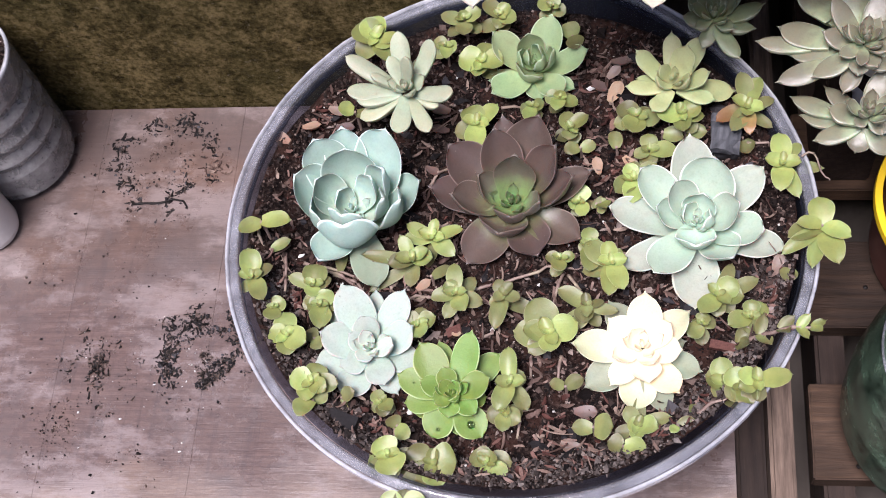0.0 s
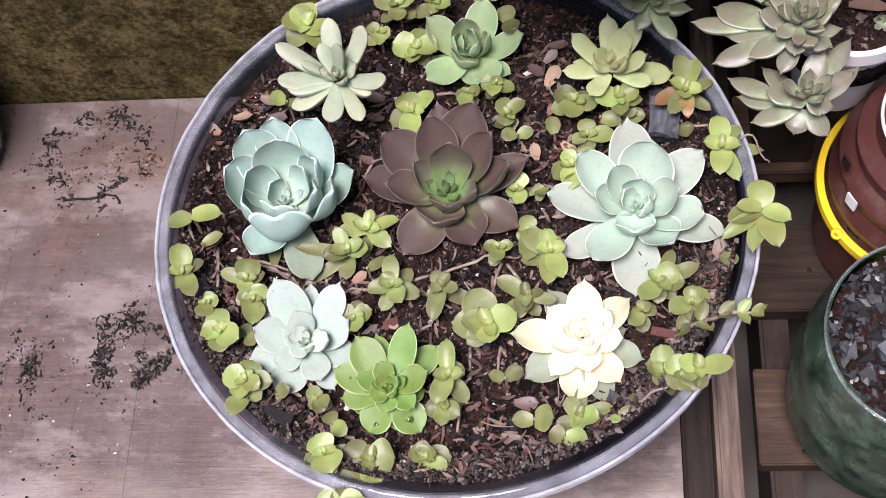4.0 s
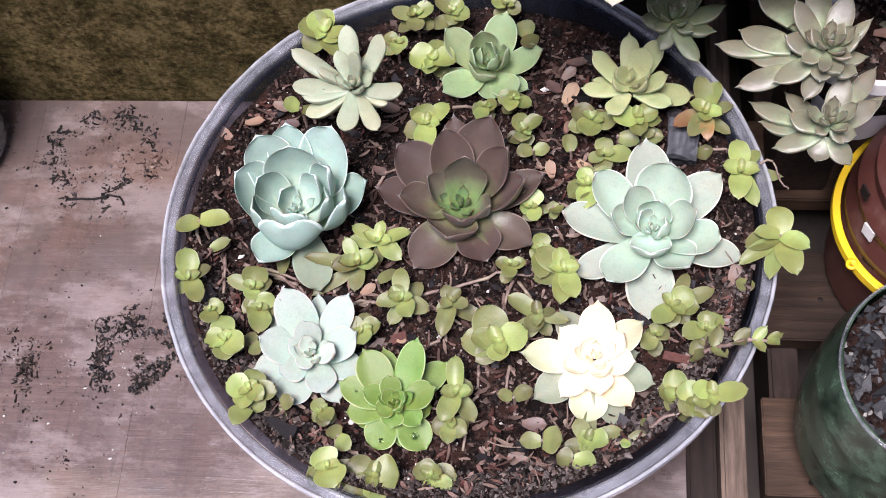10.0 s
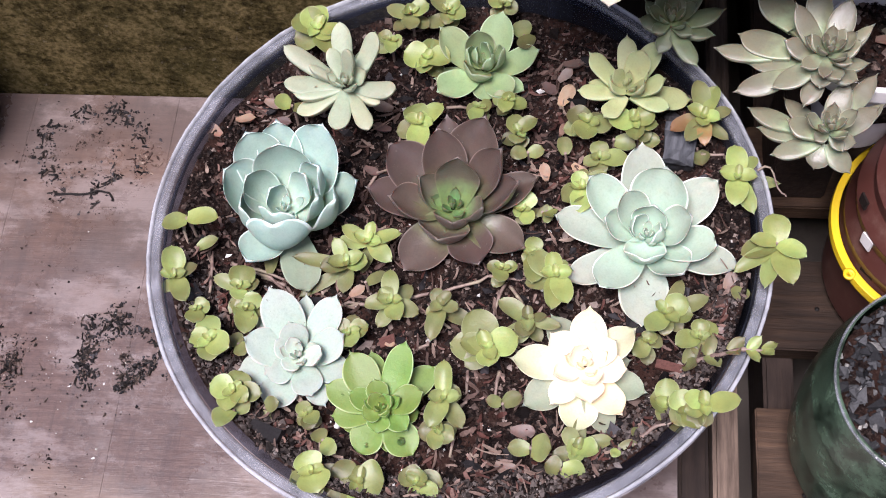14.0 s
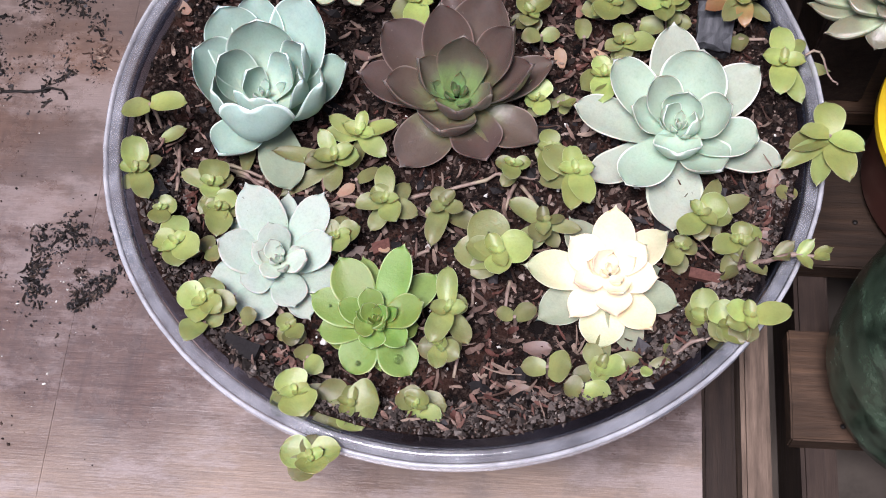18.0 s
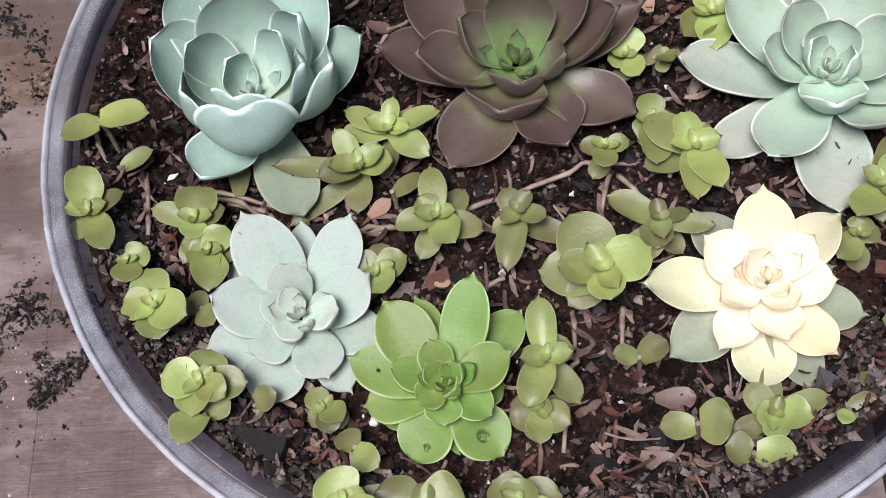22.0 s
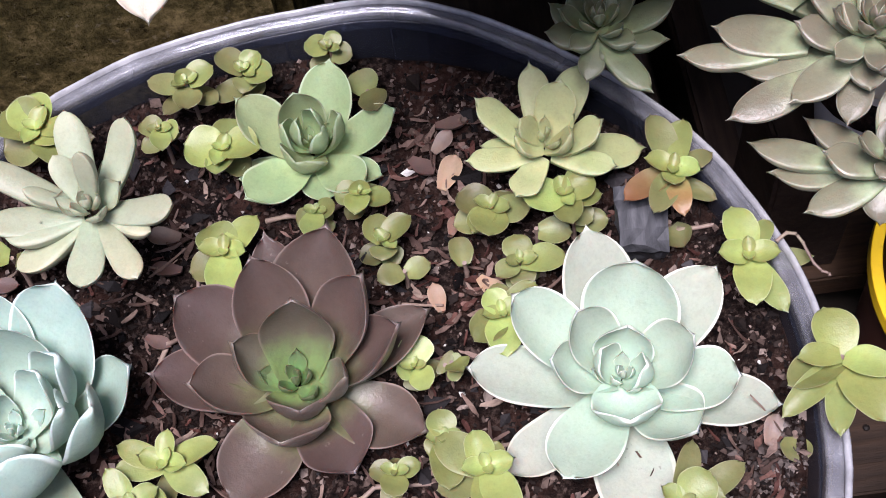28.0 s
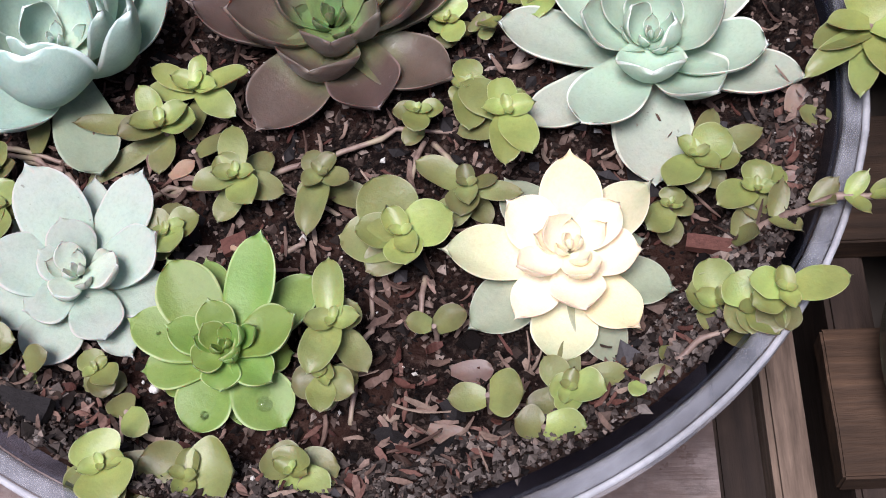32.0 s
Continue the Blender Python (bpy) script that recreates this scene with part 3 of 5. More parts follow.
def crumbs(rnd, count, place, size, flat=0.6):
    """Loose irregular bits as one mesh: place() gives where each lies."""
    verts, faces = [], []
    shape = [(1, 0, 0), (-1, 0, 0), (0, 1, 0), (0, -1, 0), (0, 0, 1), (0, 0, -1)]
    tris = [(0, 2, 4), (2, 1, 4), (1, 3, 4), (3, 0, 4), (2, 0, 5), (1, 2, 5), (3, 1, 5), (0, 3, 5)]
    for _ in range(count):
        at, n = place(), len(verts)
        s = size * rnd.choice((0.35, 0.5, 0.5, 0.7, 0.7, 1.0, 1.5)) * rnd.uniform(0.7, 1.3)
        m = Euler((rnd.uniform(-0.6, 0.6), rnd.uniform(-0.6, 0.6), rnd.uniform(0, 6.3))).to_matrix()
        sx, sy, sz = s * rnd.uniform(0.6, 1.6), s * rnd.uniform(0.6, 1.1), s * flat * rnd.uniform(0.5, 1.2)
        for x, y, z in shape:
            q = m @ Vector(((x + rnd.uniform(-0.35, 0.35)) * sx, (y + rnd.uniform(-0.35, 0.35)) * sy, (z + rnd.uniform(-0.35, 0.35)) * sz))
            verts.append(at + q)
        faces += [(n + a, n + b, n + c) for a, b, c in tris]
    mesh = bpy.data.meshes.new("crumbs")
    mesh.from_pydata(verts, [], faces)
    mesh.update()
    return mesh


def flakes(rnd, count, place, size, thin=1.0):
    """Curled dry scraps as one mesh, each a little bent strip with thickness."""
    verts, faces = [], []
    for _ in range(count):
        at, n = place(), len(verts)
        ln, wd = size * rnd.uniform(0.6, 1.6), size * rnd.uniform(0.18, 0.5) * thin
        m = Euler((rnd.uniform(-0.7, 0.7), rnd.uniform(-0.5, 0.5), rnd.uniform(0, 6.3))).to_matrix()
        curl = rnd.uniform(0.1, 0.5)
        cut = [rnd.uniform(0.35, 1.0) for _ in range(5)]
        skew = rnd.uniform(-0.5, 0.5)
        for low in (0, -0.0004):
            for i in range(5):
                s = i / 4 - 0.5
                w = wd * cut[i] * (1 - 2.2 * s * s) + 0.0002
                for v in (-1, 1):
                    verts.append(at + m @ Vector((s * ln + skew * w * v, v * w / 2 + skew * wd * s, curl * ln * s * s * 2 + low + abs(v) * 0.0004 * rnd.random())))
        for i in range(4):
            a = n + 2 * i
            faces += [(a, a + 2, a + 3, a + 1), (a + 10, a + 11, a + 13, a + 12), (a, a + 10, a + 12, a + 2), (a + 1, a + 3, a + 13, a + 11)]
        faces += [(n, n + 1, n + 11, n + 10), (n + 8, n + 18, n + 19, n + 9)]
    mesh = bpy.data.meshes.new("flakes")
    mesh.from_pydata(verts, [], faces)
    mesh.update()
    return mesh


# ---------- setting: board, slats, wall, ground ----------
BENCH, WALL_Y = -0.1055, 0.153
NAILS = [(0.1927, 0.0194), (0.1809, -0.0877)]
GROUND = BENCH - 0.075
bm = bmesh.new()
bmesh.ops.create_grid(bm, x_segments=2, y_segments=2, size=60)
ground = tagged(part("ground", bm, M_STONE_GROUND), "damp dark ground under the slatted bench", "ground", kind="structure")
ground.location.z = GROUND

wall = tagged(part("wall_back", box(-1.6, 0.004, WALL_Y, WALL_Y + 0.12, GROUND, 0.16, 0.006, 0.0012), M_WALL), "low concrete wall covered in dark olive moss", "wall", kind="structure")

# Unseen wall, added behind the pots to cut skylight from the back.
tagged(part("unseen_shade_wall", box(0.005, 1.6, 0.345, 0.46, GROUND, 1.30, 0.006, 0.0012), M_WALL), "unseen wall added behind the pots to block sky light", "wall", kind="structure")

bench = thing("slatted_bench", (0, 0, GROUND), "low bench of brown wooden slats on grey beams", "bench")
UP = -GROUND
for x0, x1 in ((-0.60, -0.53), (-0.22, -0.15), (0.05, 0.1145), (0.117, 0.1335), (0.164, 0.181), (0.36, 0.43)):
    top = BENCH - 0.0135
    worn = M_BEAM
    part("beam", box(x0, x1, -0.62, 0.34 if x0 > 0 else 0.15, 0.0, top + UP, 0.002, 0.0006), worn, bench)
part("beam", box(0.1342, 0.1480, -0.62, 0.34, 0.0, BENCH - 0.002 + UP, 0.0022, 0.0007), M_BEAM_WORN, bench, "pale worn beam with rubbed edges")
for k in range(-6, 3):
    y = -0.040 + 0.0895 * k
    part("slat", box(0.157, 0.46, y - 0.055, y, BENCH - 0.0135 + UP, BENCH + UP, 0.0009, 0.0006), M_SLAT, bench)
board = thing("board", (0, 0, BENCH), "wet brown plank board scattered with soil", "board")
for x0, x1, drop in ((-0.75, -0.29035, 0.0002), (-0.2903, -0.19652, 0.0), (-0.1965, 0.1155, 0.0001)):
    part("plank", box(x0, x1, -0.60, WALL_Y - 0.002, -0.0130, -drop, 0.00018, 0.0001), M_BOARD, board)

# ---------- the tub ----------


def rim_bend(co, a):
    """The back of the rim is pushed out of round."""
    deg = math.degrees(a) % 360
    k = max(0.0, 1 - abs(deg - 72) / 24)
    k = k * k * (3 - 2 * k)
    if co.z > -0.03:
        co.z += 0.003 * k
        co.y += 0.003 * k
        dent = noise.noise(Vector((math.cos(a) * 9, math.sin(a) * 9, 2.0))) + 0.6 * noise.noise(Vector((math.cos(a) * 25, math.sin(a) * 25, 5.0)))
        co.z += 0.0006 * dent
        co.x += 0.0004 * dent * math.cos(a)
    return co


tub = thing("planter_tub", (0, -0.0012, BENCH), "wide clear plastic tub with a cloudy rim full of soil", "planter")
lift = -BENCH
part("wall", lathe([(0.0, 0.001), (0.100, 0.001), (0.104, 0.004), (0.1405, lift - 0.004), (0.1435, 0.0175 + lift), (0.1425, 0.0175 + lift), (0.1395, lift - 0.004), (0.103, 0.006), (0.0, 0.003)], 96, lambda c, a: rim_bend(c - Vector((0, 0, lift)), a) + Vector((0, 0, lift))), M_TUB, tub, "dark see-through wall")
part("rim", lathe([(0.1436, 0.0125 + lift), (0.1440, 0.0190 + lift), (0.1452, 0.0203 + lift), (0.1462, 0.0196 + lift), (0.1486, 0.0192 + lift), (0.1490, 0.0186 + lift), (0.1484, 0.0178 + lift), (0.1450, 0.0178 + lift), (0.1436, 0.0125 + lift)], 128, lambda c, a: rim_bend(c - Vector((0, 0, lift)), a) + Vector((0, 0, lift))), M_RIM, tub, "cloudy whitish rim")
part("rim_edge", lathe([(0.1491, 0.0184 + lift), (0.1494, 0.0200 + lift), (0.1502, 0.0204 + lift), (0.1510, 0.0196 + lift), (0.1508, 0.0140 + lift), (0.1500, 0.0138 + lift), (0.1497, 0.0176 + lift), (0.1491, 0.0184 + lift)], 128, lambda c, a: rim_bend(c - Vector((0, 0, lift)), a) + Vector((0, 0, lift))), M_RIM_EDGE, tub, "thin turned-down edge, coloured bright for its highlight line")

SOIL_R = 0.1402


def soil_z(x, y):
    r = math.hypot(x, y) / SOIL_R
    return -0.0025 + 0.0022 * noise.noise(Vector((x * 28, y * 28, 3.0))) + 0.0016 * noise.noise(Vector((x * 90, y * 90, 1.0))) + (0.0175 - 0.0095 * max(0.0, y) / SOIL_R + 0.0035 * max(0.0, -y) / SOIL_R) * min(1, max(0, r - 0.84) / 0.16) ** 1.1


def soil_disc(name, radius, rings, height, material, parent=None, label="", depth=0.03, taper=1.0):
    verts, faces = [(0, 0, height(0, 0))], []
    seg = rings * 3
    for i in range(1, rings + 1):
        for k in range(seg):
            a = 2 * math.pi * k / seg
            x, y = radius * i / rings * math.cos(a), radius * i / rings * math.sin(a)
            verts.append((x, y, height(x, y)))
    n = len(verts)
    verts += [(x * taper, y * taper, z - depth) for x, y, z in verts[-seg:]] + [(0, 0, height(0, 0) - depth)]
    for k in range(seg):
        faces.append((0, 1 + k, 1 + (k + 1) % seg))
        for i in range(rings):
            a, b = 1 + i * seg, 1 + (i + 1) * seg
            faces.append((a + k, b + k, b + (k + 1) % seg, a + (k + 1) % seg))
        faces.append((n + k, len(verts) - 1, n + (k + 1) % seg))
    mesh = bpy.data.meshes.new(name)
    mesh.from_pydata(verts, [], faces)
    mesh.polygons.foreach_set("use_smooth", [True] * len(mesh.polygons))
    mesh.update()
    return part(name, mesh, material, parent, label)


soil = tagged(soil_disc("soil", SOIL_R, 60, soil_z, M_SOIL, depth=0.085, taper=0.77), "dark reddish potting soil filling the tub", "soil", kind="stuff")

# ---------- the plants ----------
BLUE_AT = (-0.0854, 0.0075, 0.0010)
BLUE_OUTER = [
    (62, 39.6, 39, 29.5), (98, 38.3, 37, 22.7), (123, 36.4, 37, 26.2), (20, 38.3, 23, 20.3), (157, 31.9, 31, 28.6, 0.2, 0.3), (-9, 29.2, 35, 22.9, 0.22, 0.3),
    (-120, 32.6, 12, 22, 0.1, 0.2), (-69, 42.6, 4, 19.1, 0.06, 0.1),
]
BLUE_MIDDLE = [
    (96, 25.3, 36, 30.2, 0.24, 0.26), (32, 22.6, 38, 20, 0.22, 0.35), (-155, 20, 32, 20.9, 0.3, 0.3), (-87, 20.7, 37, 31.4, 0.34, 0.3), (153, 19.6, 32, 20.5, 0.24, 0.28),
]
BLUE_INNER = [
    (43, 15.6, 32, 16.1, 0.22, 0.28), (-8, 19.7, 33, 17.3, 0.3, 0.3), (145, 6.5, 29, 13.6, 0.2, 0.3), (-104, 10.6, 29, 19.2, 0.3, 0.3),
]
DARK_AT = (-0.0025, 0.0132, 0.0010)
DARK_OUTER = [
    (97, 43.4, 28, 17.6), (69, 41, 36, 28.3), (142, 41.9, 28, 25.7), (171, 43.7, 17, 21.4), (-126, 38.6, 3, 24.1), (-64, 32.6, 8, 22.8),
    (-28, 41.2, 8, 20.9), (21, 44.1, 17, 17.9),
]
DARK_MIDDLE = [
    (105, 31.7, 36, 22.2), (40, 30.7, 36, 20.1), (-178, 30.5, 23, 20.1, 0.16, 0.3), (11, 32.8, 28, 18.3, 0.14, 0.3), (-105, 21.3, 16, 25.8, 0.26, 0.28),
]
DARK_INNER = [
    (80, 15.2, 35, 21.8, 0.16, 0.26), (154, 18.3, 27, 15.6, 0.16, 0.3), (-21, 16.4, 23, 14.8, 0.2, 0.3), (-86, 12.7, 19, 19.4, 0.26, 0.3),
]
PALE_AT = (0.0913, -0.0002, 0.0010)
PALE_OUTER = [
    (94, 45.2, 25, 23.4), (42, 46.2, 16, 21.1), (167, 45.5, 13, 20.4), (-151, 42.6, 4, 17), (-92, 42.3, 2, 24.3), (-18, 45.6, 12, 18.4),
]
PALE_MIDDLE = [
    (74, 30.2, 30, 28.6, 0.12, 0.2), (137, 38.6, 24, 19.7, 0.14, 0.22), (-128, 35.4, 14, 21.5, 0.1, 0.16), (-49, 26.8, 15, 21.5, 0.14, 0.24), (-10, 33.5, 17, 21.1, 0.1, 0.18),
]
PALE_INNER = [
    (11, 21, 27, 19.1, 0.18, 0.26), (124, 19.4, 28, 17.4, 0.18, 0.26), (168, 20.8, 23, 15.6, 0.2, 0.28), (74, 10, 27, 17.4, 0.2, 0.28), (-94, 17, 21, 20.4, 0.24, 0.28), (138, 7.4, 24, 11, 0.2, 0.3),
    (-18, 6.4, 25, 10.5, 0.2, 0.3),
]
POWDER_AT = (-0.0693, -0.0690, 0.0020)
POWDER_OUTER = [
    (118, 34.7, 20, 20), (92, 34.3, 6, 11.2), (63, 33.9, 15, 15.7), (29, 23.6, 13, 16.9), (-9, 23.9, 3, 16.3), (-56, 23.7, -1, 11.8),
    (-122, 26.4, 2, 18.2), (165, 26.9, 15, 18.7), (-169, 30, 4, 17.4), (138, 33.2, 4, 10.9),
]
POWDER_MIDDLE = [
    (-66, 19.4, 7, 15.3), (-151, 17.7, 8, 16.3), (151, 12.5, 15, 11.8), (110, 15.8, 17, 13.7),
]
POWDER_INNER = [
    (118, 7, 19, 8), (-3, 12.4, 17, 11.2), (-119, 9.5, 16, 9),
]
LIME_AT = (-0.0274, -0.0928, 0.0030)
LIME_OUTER = [
    (72, 31, 20, 14.2), (123, 31.6, 12, 17.1), (106, 31.7, 4, 11), (48, 33.1, 3, 13.6), (157, 30.4, 6, 14.8), (-178, 24.7, 0, 13),
    (-123, 20.6, -4, 16.3), (-49, 22.6, -3, 16.6), (-169, 20.8, -6, 11), (-74, 16.2, -7, 10), (10, 16.4, 0, 12.4),
]
LIME_MIDDLE = [
    (22, 20.1, 14, 14), (159, 16.3, 14, 10.9), (-95, 10.9, 8, 11.1), (-35, 15.1, 8, 11.3), (109, 12.7, 16, 10.5),
]
LIME_INNER = [
    (136, 6.5, 17, 7.7), (-145, 9.3, 12, 10.1), (41, 5.8, 17, 7.3), (-38, 3.5, 14, 7.6),
]
CREAM_AT = (0.0641, -0.0672, 0.0020)
CREAM_OUTER = [
    (87, 25.3, 20, 17.5), (38, 28.7, 15, 15.5), (-15, 29.4, 0, 15.3), (-50, 27, 5, 15.8), (-68, 30.9, -2, 14.3), (-98, 29.4, 1, 18.2),
    (-150, 32.2, -2, 16.9), (175, 34.1, 9, 17.8), (120, 32.7, 2, 15.1), (18, 22, 3, 10.5),
]
CREAM_MIDDLE = [
    (-5, 19, 13, 14.2), (141, 20.8, 16, 15.7), (-129, 24, 9, 12.7), (-80, 18.5, 12, 14.9),
]
CREAM_INNER = [
    (-153, 16, 17, 10.3), (36, 17, 18, 12.2), (133, 7.5, 20, 10.7), (-63, 11.9, 17, 10.9),
]
FINGER_AT = (-0.0586, 0.0685, 0.0240)
FINGER_OUTER = [
    (153, 37.5, 20, 9.7), (99, 27.3, 28, 10.2), (55, 25.6, 28, 9.7, 0.1, 0.04), (-8, 26.3, 14, 9.9), (-26, 19.6, 8, 5.9), (-61, 28.1, 8, 8.8),
    (-96, 26.5, 10, 10.8), (180, 32.8, 12, 11), (-169, 27.5, 10, 9.2), (-156, 28.6, 2, 11),
]
FINGER_MIDDLE = [
    (166, 18.9, 21, 5.2), (122, 16.6, 23, 8), (73, 7.5, 32, 6.8), (79, 23.7, 8, 4.7),
]
FINGER_INNER = []
GREEN_AT = (0.0063, 0.0975, 0.0010)
GREEN_OUTER = [
    (71, 29.1, 21, 18.6), (141, 29.4, 19, 18), (13, 30.1, 17, 14.6, 0.12, 0.2), (-145, 27.6, 10, 18.7), (-45, 22.9, 9, 15.5), (-172, 26.1, 4, 13.1),
    (-23, 24, 3, 11), (-81, 15.6, 1, 12.9),
]
GREEN_MIDDLE = [
    (103, 11.2, 27, 15.9, 0.16, 0.28), (8, 11.7, 25, 10.3, 0.16, 0.3), (-122, 9.2, 15, 17.5, 0.24, 0.28),
]
GREEN_INNER = [
    (43, 3.9, 28, 9), (175, 2.6, 26, 7.9), (-40, 6.9, 25, 9), (177, 7.3, 25, 9.9),
]
SEDUM_AT = (0.0805, 0.0748, 0.0180)
SEDUM_OUTER = [
    (92, 25.8, 18, 10.2), (56, 26.7, 19, 11.4), (139, 25.2, 16, 10), (9, 18.3, 15, 10), (175, 24.4, 4, 8.8), (-131, 16.8, 3, 10.3),
    (-19, 22.3, 4, 8.9), (156, 20.9, 2, 8.6), (6, 32.4, -4, 13),
]
SEDUM_MIDDLE = [
    (62, 14.9, 24, 12.7), (174, 8.9, 15, 11), (-21, 8.1, 18, 9.4), (143, 8.3, 18, 9.1),
]
SEDUM_INNER = []
GHOST_A_AT = (0.1671, 0.0604, 0.0620)
GHOST_A_OUTER = [
    (123, 49.8, 12, 15.6), (94, 36.8, 22, 12.2), (153, 41.7, 6, 15.9), (164, 49.5, 2, 10.1), (-165, 40.6, 2, 11.4), (-116, 21.2, 4, 9.8),
    (38, 26.8, 18, 7.4), (-25, 16.2, 8, 11.5), (7, 20.2, 8, 7.9), (116, 44.9, 8, 11.9), (171, 32.9, 2, 10.5),
]
GHOST_A_MIDDLE = [
    (67, 27.3, 26, 12), (-153, 26.5, 8, 11.4), (-103, 14.8, 12, 10.2), (17, 15, 22, 9.8), (126, 24.7, 28, 10.3), (159, 20, 18, 10.8),
    (-71, 14.2, 18, 8.7),
]
GHOST_A_INNER = [
    (-146, 15, 20, 7.7), (150, 9.3, 26, 7.1), (48, 8.9, 28, 7.7), (-46, 12.5, 24, 6.6), (-103, 15.8, 22, 6.1),
]
GHOST_B_AT = (0.1689, 0.0306, 0.0450)
GHOST_B_OUTER = [
    (147, 38.9, 3, 10.1), (155, 31.1, -1, 9.5), (-169, 23.9, 4, 10.4), (-112, 12.1, 3, 11.4), (-48, 16.9, 3, 10.9), (34, 28.9, 13, 11.6),
    (70, 28.5, 19, 11.6), (37, 35, 9, 8), (54, 41.1, 15, 9.1),
]
GHOST_B_MIDDLE = [
    (157, 18.7, 15, 11.9), (-13, 13.1, 13, 9.4), (76, 14.8, 19, 9.4), (127, 28.6, 9, 9),
]
GHOST_B_INNER = [
    (-142, 7.6, 17, 6.6), (-54, 10.8, 15, 6.2), (104, 3.3, 21, 6.2), (13, 7.6, 19, 6.2),
]
GHOST_C_AT = (0.0999, 0.0963, 0.0440)
GHOST_C_OUTER = [
    (164, 15.5, 6, 9.9), (-112, 14.3, 2, 8.2), (-57, 24, 2, 9.2), (20, 27.3, 8, 10.5), (52, 25.7, 12, 9.5), (110, 16, 12, 8.9),
    (-8, 21.4, 4, 8.8), (-70, 10.1, 4, 7.1), (128, 19.5, 6, 8.3),
]
GHOST_C_MIDDLE = [
    (-43, 13.2, 12, 7.6), (62, 11.1, 16, 7.7), (-145, 11.2, 10, 7.1),
]
GHOST_C_INNER = []
GHOST_D_AT = (-0.0094, 0.0502, 0.1592)
GHOST_D_OUTER = [
    (-173, 23.3, 2.3, 11.7), (-85, 22.1, -1.6, 13.3), (-28, 16.6, 1.3, 12.9), (-14, 32.3, 1.2, 11.9), (132, 17.9, 5.5, 12.3), (68, 17.1, 6.0, 12.3),
    (158, 19.3, 4.3, 11.3),
]
GHOST_D_MIDDLE = [
    (-105, 13.6, 12.2, 8.0), (-23, 6.3, 14.3, 8.5), (172, 6.1, 15.0, 8.1),
]
GHOST_D_INNER = []
GHOST_E_AT = (0.0690, 0.0437, 0.1572)
GHOST_E_OUTER = [
    (166, 19.4, 2.5, 13.4), (-94, 16.9, -1.8, 13.7), (-50, 12.4, -0.4, 9.5), (-13, 20.3, 0.6, 14.3), (119, 20.9, 5.2, 13.1), (57, 20.0, 4.9, 12.6),
]
GHOST_E_MIDDLE = [
    (-128, 11.3, 11.8, 9.3), (-32, 9.4, 12.5, 8.4), (86, 4.2, 14.4, 8.0),
]
GHOST_E_INNER = []

SPOON = ("spoon", 0.0034, 0.16, 0.07, 0.05)
rosette("blue_echeveria", BLUE_AT, (BLUE_OUTER, BLUE_MIDDLE, BLUE_INNER), ([M_BLUE] * 7 + [M_BLUE_OLD], M_BLUE, M_BLUE), "cupped blue-green rosette with white leaf margins in soil",
        (("round", 0.0026, 0.20, 0.14, 0.05), ("round", 0.0026, 0.26, 0.24, 0.05), ("round", 0.0022, 0.28, 0.22, 0.06)), (8, 0.009, 0.5), foot=(4, 7, 12), lift=6)
rosette("dark_echeveria", DARK_AT, (DARK_OUTER, DARK_MIDDLE, DARK_INNER), (M_DARK, M_DARK, M_DARK_MID, M_DARK_HEART), "dark purple-brown rosette with a green heart in soil",
        (("point", 0.0046, 0.22, 0.10, 0.06), ("point", 0.0046, 0.26, 0.13, 0.07), ("point", 0.0036, 0.28, 0.15, 0.08)), (9, 0.012, 0.5), foot=(5, 8, 10), lift=2)
rosette("pale_echeveria", PALE_AT, (PALE_OUTER, PALE_MIDDLE, PALE_INNER), ([M_PALE_OUTER, M_PALE_OUTER, M_PALE_OUTER, M_PALE_OLD, M_PALE_OLD, M_PALE_OUTER], M_PALE, M_PALE), "large pale mint-green rosette with cream leaf edges",
        (("spoon", 0.0036, 0.14, 0.06, 0.05), ("round", 0.0034, 0.20, 0.12, 0.05), ("round", 0.003, 0.26, 0.2, 0.05)), (8, 0.009, 0.6), foot=(4, 8, 12), lift=5)
rosette("powdery_echeveria", POWDER_AT, (POWDER_OUTER, POWDER_MIDDLE, POWDER_INNER), (M_POWDER, M_POWDER, M_POWDER_HEART), "small powdery grey-white rosette with faint pink tips",
        (("spoon", 0.0050, 0.05, 0.03, 0.07), ("spoon", 0.0046, 0.06, 0.04, 0.07), ("spoon", 0.0036, 0.10, 0.06, 0.06)), (7, 0.009, 0.6), foot=(4, 7, 10), lift=3)
rosette("lime_echeveria", LIME_AT, (LIME_OUTER, LIME_MIDDLE, LIME_INNER), (M_LIME, M_LIME, M_LIME), "glossy fresh green rosette of broad fleshy leaves",
        (("spoon", 0.0044, 0.12, 0.05, 0.07), ("spoon", 0.0040, 0.16, 0.08, 0.07), ("spoon", 0.003, 0.2, 0.1, 0.06)), (7, 0.008, 0.6), foot=(5, 8, 10), lift=3, drops=((7, 0.72, 0.2, 0.0013), (6, 0.7, -0.3, 0.0008), (8, 0.62, -0.1, 0.0022), (5, 0.66, 0.1, 0.0009)))
